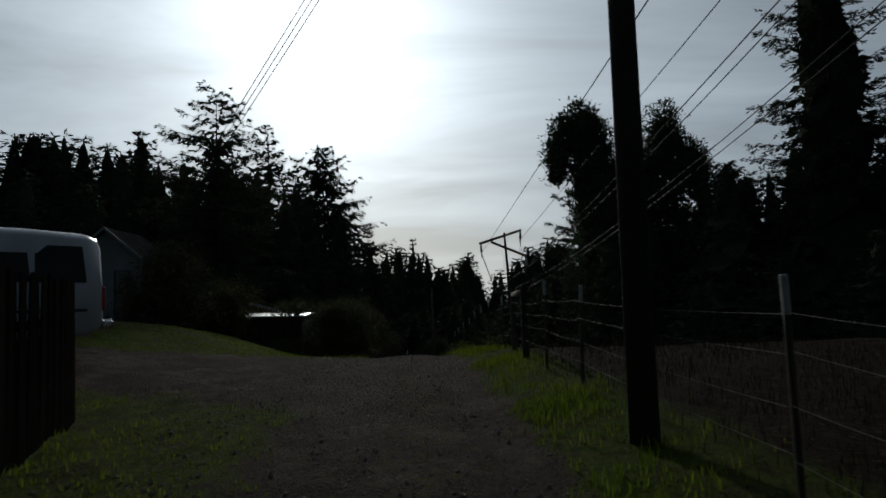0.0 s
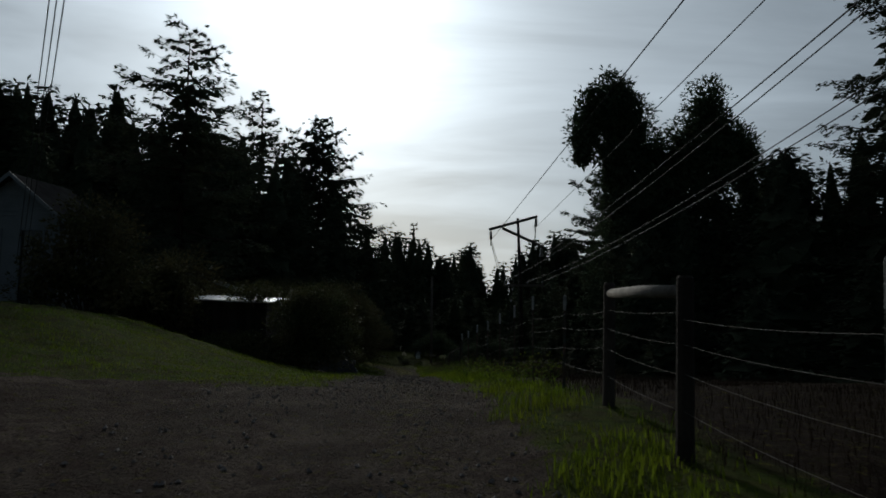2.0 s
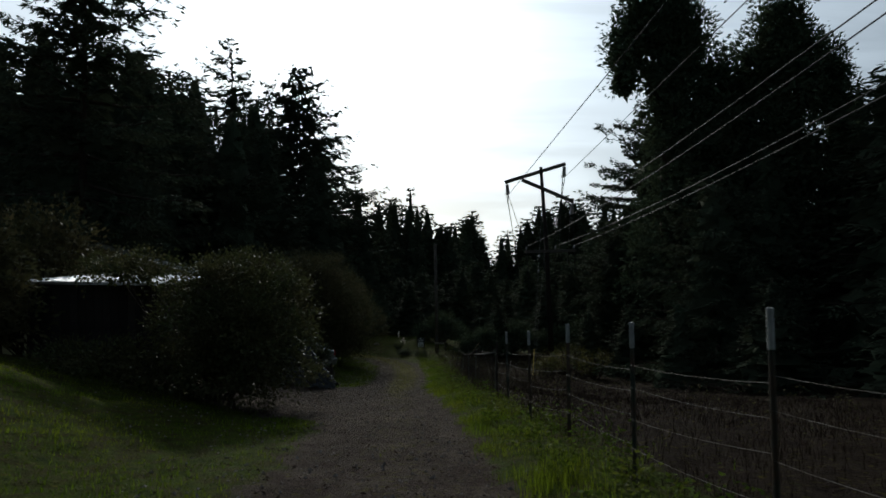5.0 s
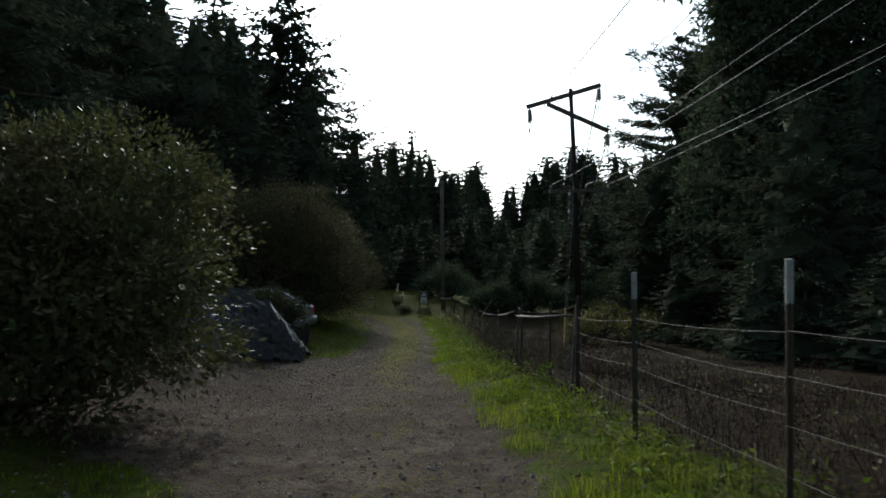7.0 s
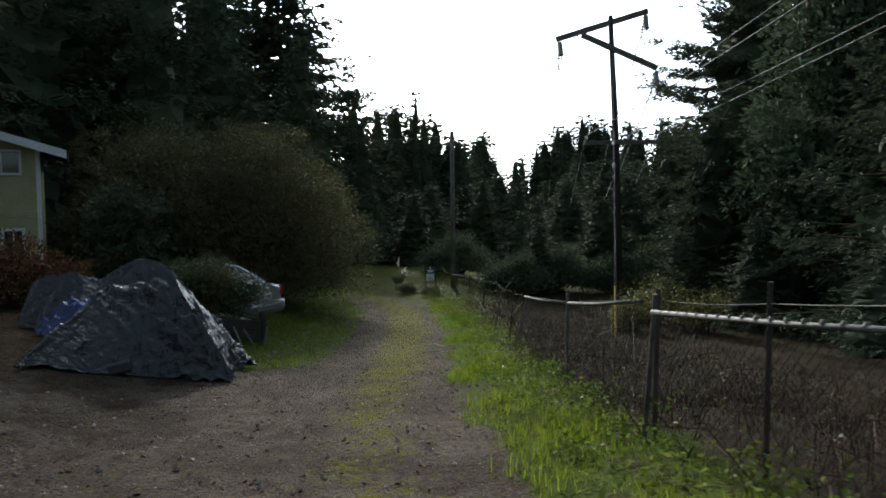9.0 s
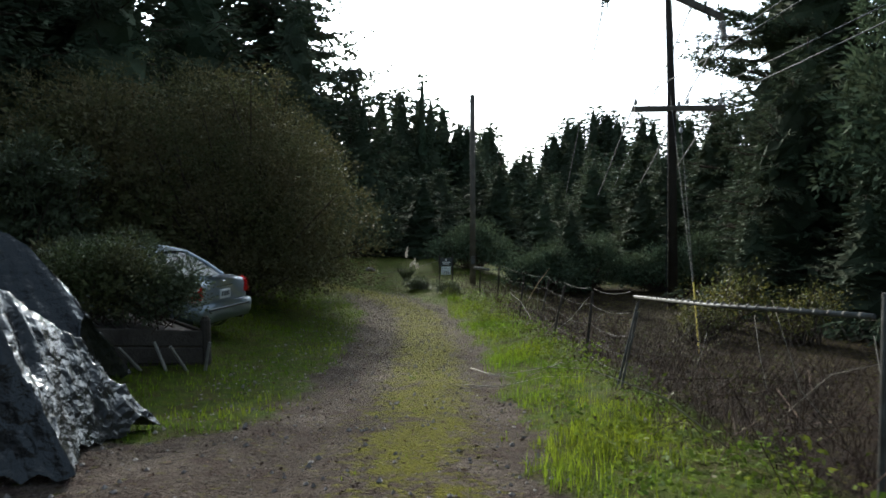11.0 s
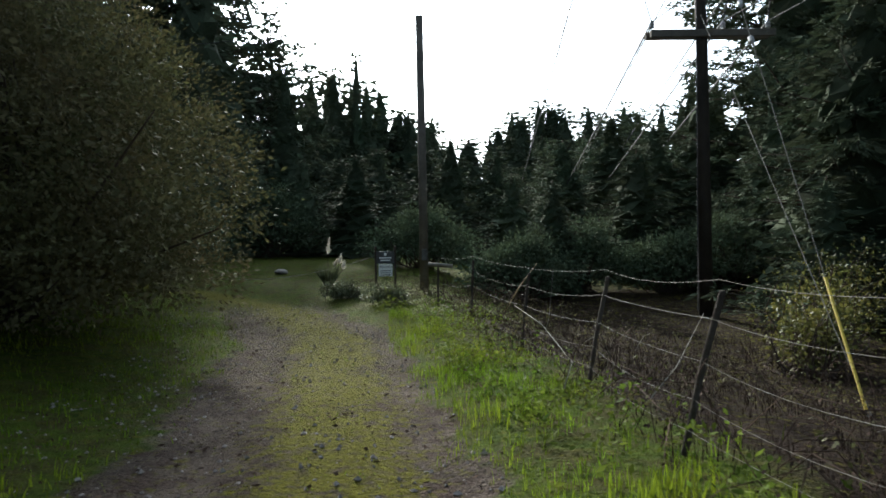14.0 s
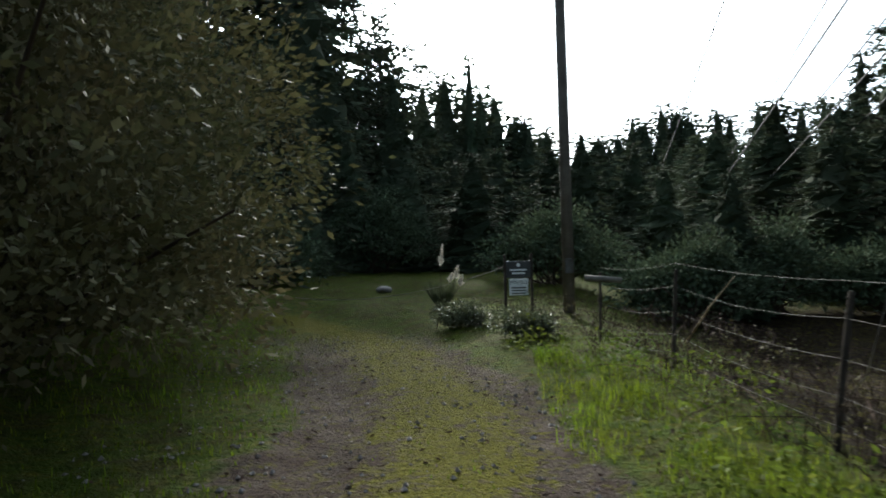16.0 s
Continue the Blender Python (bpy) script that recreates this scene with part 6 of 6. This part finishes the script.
def verge_keep(x, y):
    g, mo_, so_, dr_ = cover(x, y)
    s = road_distance(x, y)
    return np.clip((1 - g) * (s > 0.6) * np.exp(-np.maximum(s - 1.95, 0) * 4.0) * (0.5 + 0.75 * noise_grid(x, y, 0.9, 9.0) + 0.3 * noise_grid(x, y, 2.7, 1.0)), 0, 1)


def lawn_keep(x, y):
    g, mo_, so_, dr_ = cover(x, y)
    s = road_distance(x, y)
    return np.clip((1 - g) * (s < -0.5) * (1 - so_) * (0.6 + 0.5 * noise_grid(x, y, 0.7, 2.0)), 0, 1)


def crown_keep(x, y):
    g, mo_, so_, dr_ = cover(x, y)
    return np.clip(mo_ * 0.7 * (0.35 + 0.9 * noise_grid(x, y, 1.9, 6.0)), 0, 1)


def dry_keep(x, y):
    s = road_distance(x, y)
    return np.clip(smooth((s - 1.9) / 1.0) * (0.6 + 0.6 * noise_grid(x, y, 0.6, 3.0)), 0, 1)


blades("verge_grass", 190000, (-2.0, 2.4, 24, 72), 0.19, 0.0035, GRASSBLADE, "lush bright green grass along the fence", 201, keep=verge_keep)
blades("verge_grass", 50000, (-0.5, 2.9, 0, 25), 0.17, 0.006, GRASSBLADE, "bright green grass along the fence", 202, keep=verge_keep)
blades("lawn_grass", 60000, (-10, -1.5, 14, 36), 0.09, 0.006, GRASSBLADE, "short rough lawn grass on the bank", 203, keep=lawn_keep)
blades("lawn_grass", 16000, (-6, -1, 0, 12), 0.1, 0.006, GRASSBLADE, "rough grass by the board fence", 204, keep=lawn_keep)
blades("yard_grass", 36000, (-9, -2.5, 45, 72), 0.12, 0.006, GRASSBLADE, "rough green grass beside the track", 205, keep=lambda x, y: lawn_keep(x, y) * smooth((y - 45) / 3))
blades("crown_grass", 30000, (-5.5, -0.5, 20, 70), 0.05, 0.005, GRASSBLADE, "short moss and grass on the crown of the track", 206, keep=crown_keep)
blades("dry_grass", 40000, (0.6, 9.0, 2, 48), 0.24, 0.004, STRAW, "dry brown pasture grass beyond the fence", 207, keep=dry_keep)
blades("dry_grass", 30000, (-0.6, 7.0, 44, 74), 0.2, 0.004, STRAW, "dry brown grass in the hollow beyond the fence", 208, keep=dry_keep)

brng = np.random.default_rng(301)
stems, leafP, leafD = [], [], []
for k in range(1100):
    y = brng.uniform(30, 70)
    mid = np.interp(y, ROAD[:12, 1], ROAD[:12, 0])
    x = mid + 2.3 + brng.random() ** 1.4 * 5.0
    a, l, h = brng.uniform(0, 6.28), brng.uniform(0.4, 1.3), brng.uniform(0.2, 0.7)
    z = gz(x, y)
    pts = [(x, y, z), (x + math.cos(a) * l * 0.35, y + math.sin(a) * l * 0.35, z + h), (x + math.cos(a) * l * 0.75, y + math.sin(a) * l * 0.75, z + h * 0.9), (x + math.cos(a) * l, y + math.sin(a) * l, z + h * 0.45)]
    stems.append(tube(pts, [0.004, 0.0035, 0.003, 0.0015], 3, False))
    if brng.random() < 0.7:
        m = 12
        u = brng.random((m, 1))
        leafP.append(np.array(pts[1]) * (1 - u) + np.array(pts[3]) * u + brng.normal(0, 0.05, (m, 3)))
        leafD.append(unit(brng.normal(size=(m, 3))))
tagged(part("bramble_canes", join(*stems), BRAMBLE), "tangle of bare reddish bramble canes", "brambles", kind="stuff")
leafP, leafD = np.concatenate(leafP), np.concatenate(leafD)
half = len(leafP) // 2
tagged(part("bramble_leaves", kites(leafP[:half], leafD[:half], 0.04, 0.026, brng), LAUREL), "dull green bramble leaves", "brambles", kind="stuff")
tagged(part("bramble_leaves", kites(leafP[half:], leafD[half:], 0.038, 0.022, brng), BRAMBLE), "brown bramble leaves", "brambles", kind="stuff")

# broad-leaved weeds in the verge, in uneven clumps
wy = brng.uniform(20, 66, 420)
wx = np.interp(wy, ROAD[:12, 1], ROAD[:12, 0]) + brng.uniform(1.5, 2.6, len(wy))
tall = np.clip(0.25 + 0.3 * noise_grid(wx, wy, 0.5, 6.0) + brng.normal(0, 0.06, len(wy)), 0.08, 0.5)
cP = np.repeat(np.column_stack([wx, wy, ground_z(wx, wy)]), 26, 0)
tall = np.repeat(tall, 26)
off = brng.normal(0, 0.1, cP.shape) * [1, 1, 0] * (0.5 + tall[:, None] * 1.6)
off[:, 2] = tall * brng.uniform(0.1, 1.1, len(cP))
tagged(part("verge_weeds", kites(cP + off, unit(brng.normal(size=cP.shape) * [1, 1, 0.6]), brng.uniform(0.03, 0.08, len(cP)), 0.028, brng), WEEDLEAF), "broad-leaved weeds in the verge", "weeds", kind="stuff")

# loose stones on the track
n = 9000
sy = 2 + 66 * brng.random(n)
mid = np.interp(sy, ROAD[:12, 1], ROAD[:12, 0])
sx = mid + brng.uniform(-2.6, 1.25, n)
sx = np.where((sy > 31) & (sy < 45) & (brng.random(n) < 0.4), mid - brng.uniform(1, 5.5, n), sx)
sr = 0.006 + 0.022 * brng.random(n) ** 2.4
base = np.array([(1, 0, 0), (-1, 0, 0), (0, 1, 0), (0, -1, 0), (0, 0, 0.8), (0, 0, -0.5)], float)
tri = np.array([(0, 2, 4), (2, 1, 4), (1, 3, 4), (3, 0, 4), (2, 0, 5), (1, 2, 5), (3, 1, 5), (0, 3, 5)])
V = base[None] * sr[:, None, None] * brng.uniform(0.6, 1.4, (n, 6, 1))
rot = brng.uniform(0, 6.28, n)
c, s = np.cos(rot)[:, None], np.sin(rot)[:, None]
V = np.stack([V[:, :, 0] * c - V[:, :, 1] * s, V[:, :, 0] * s + V[:, :, 1] * c, V[:, :, 2]], -1)
V += np.column_stack([sx, sy, ground_z(sx, sy) + sr * 0.3])[:, None]
F = (tri[None] + (np.arange(n) * 6)[:, None, None]).reshape(-1, 3)
tagged(part("loose_gravel", (V.reshape(-1, 3), F), STONE), "loose gravel stones scattered on the track", "gravel", kind="stuff")

# leaf litter and bark scraps on the track
n = 3600
ly = 18 + 50 * brng.random(n)
lx = np.interp(ly, ROAD[:12, 1], ROAD[:12, 0]) + brng.uniform(-2.4, 1.5, n)
lx = np.where((ly > 31) & (ly < 46) & (brng.random(n) < 0.5), lx - brng.uniform(0, 4, n), lx)
la_ = brng.uniform(0, 6.28, n)
tagged(part("leaf_litter", kites(np.column_stack([lx, ly, ground_z(lx, ly) + 0.012]), unit(np.column_stack([np.cos(la_), np.sin(la_), brng.normal(0, 0.25, n)])), brng.uniform(0.02, 0.075, n), 0.02, brng), LITTER), "dry leaf and bark scraps scattered on the track", "leaf litter", kind="stuff")

# slack cable across the side path
tagged(part("barrier_cable", tube(sag_line((sgx - 0.25, sgy, sgz + 0.95), (-6.9, 71.4, gz(-6.9, 71.4) + 0.35), 0.25, 14), 0.006, 5, False), WIREMAT), "slack steel cable strung from the notice board", "cable")
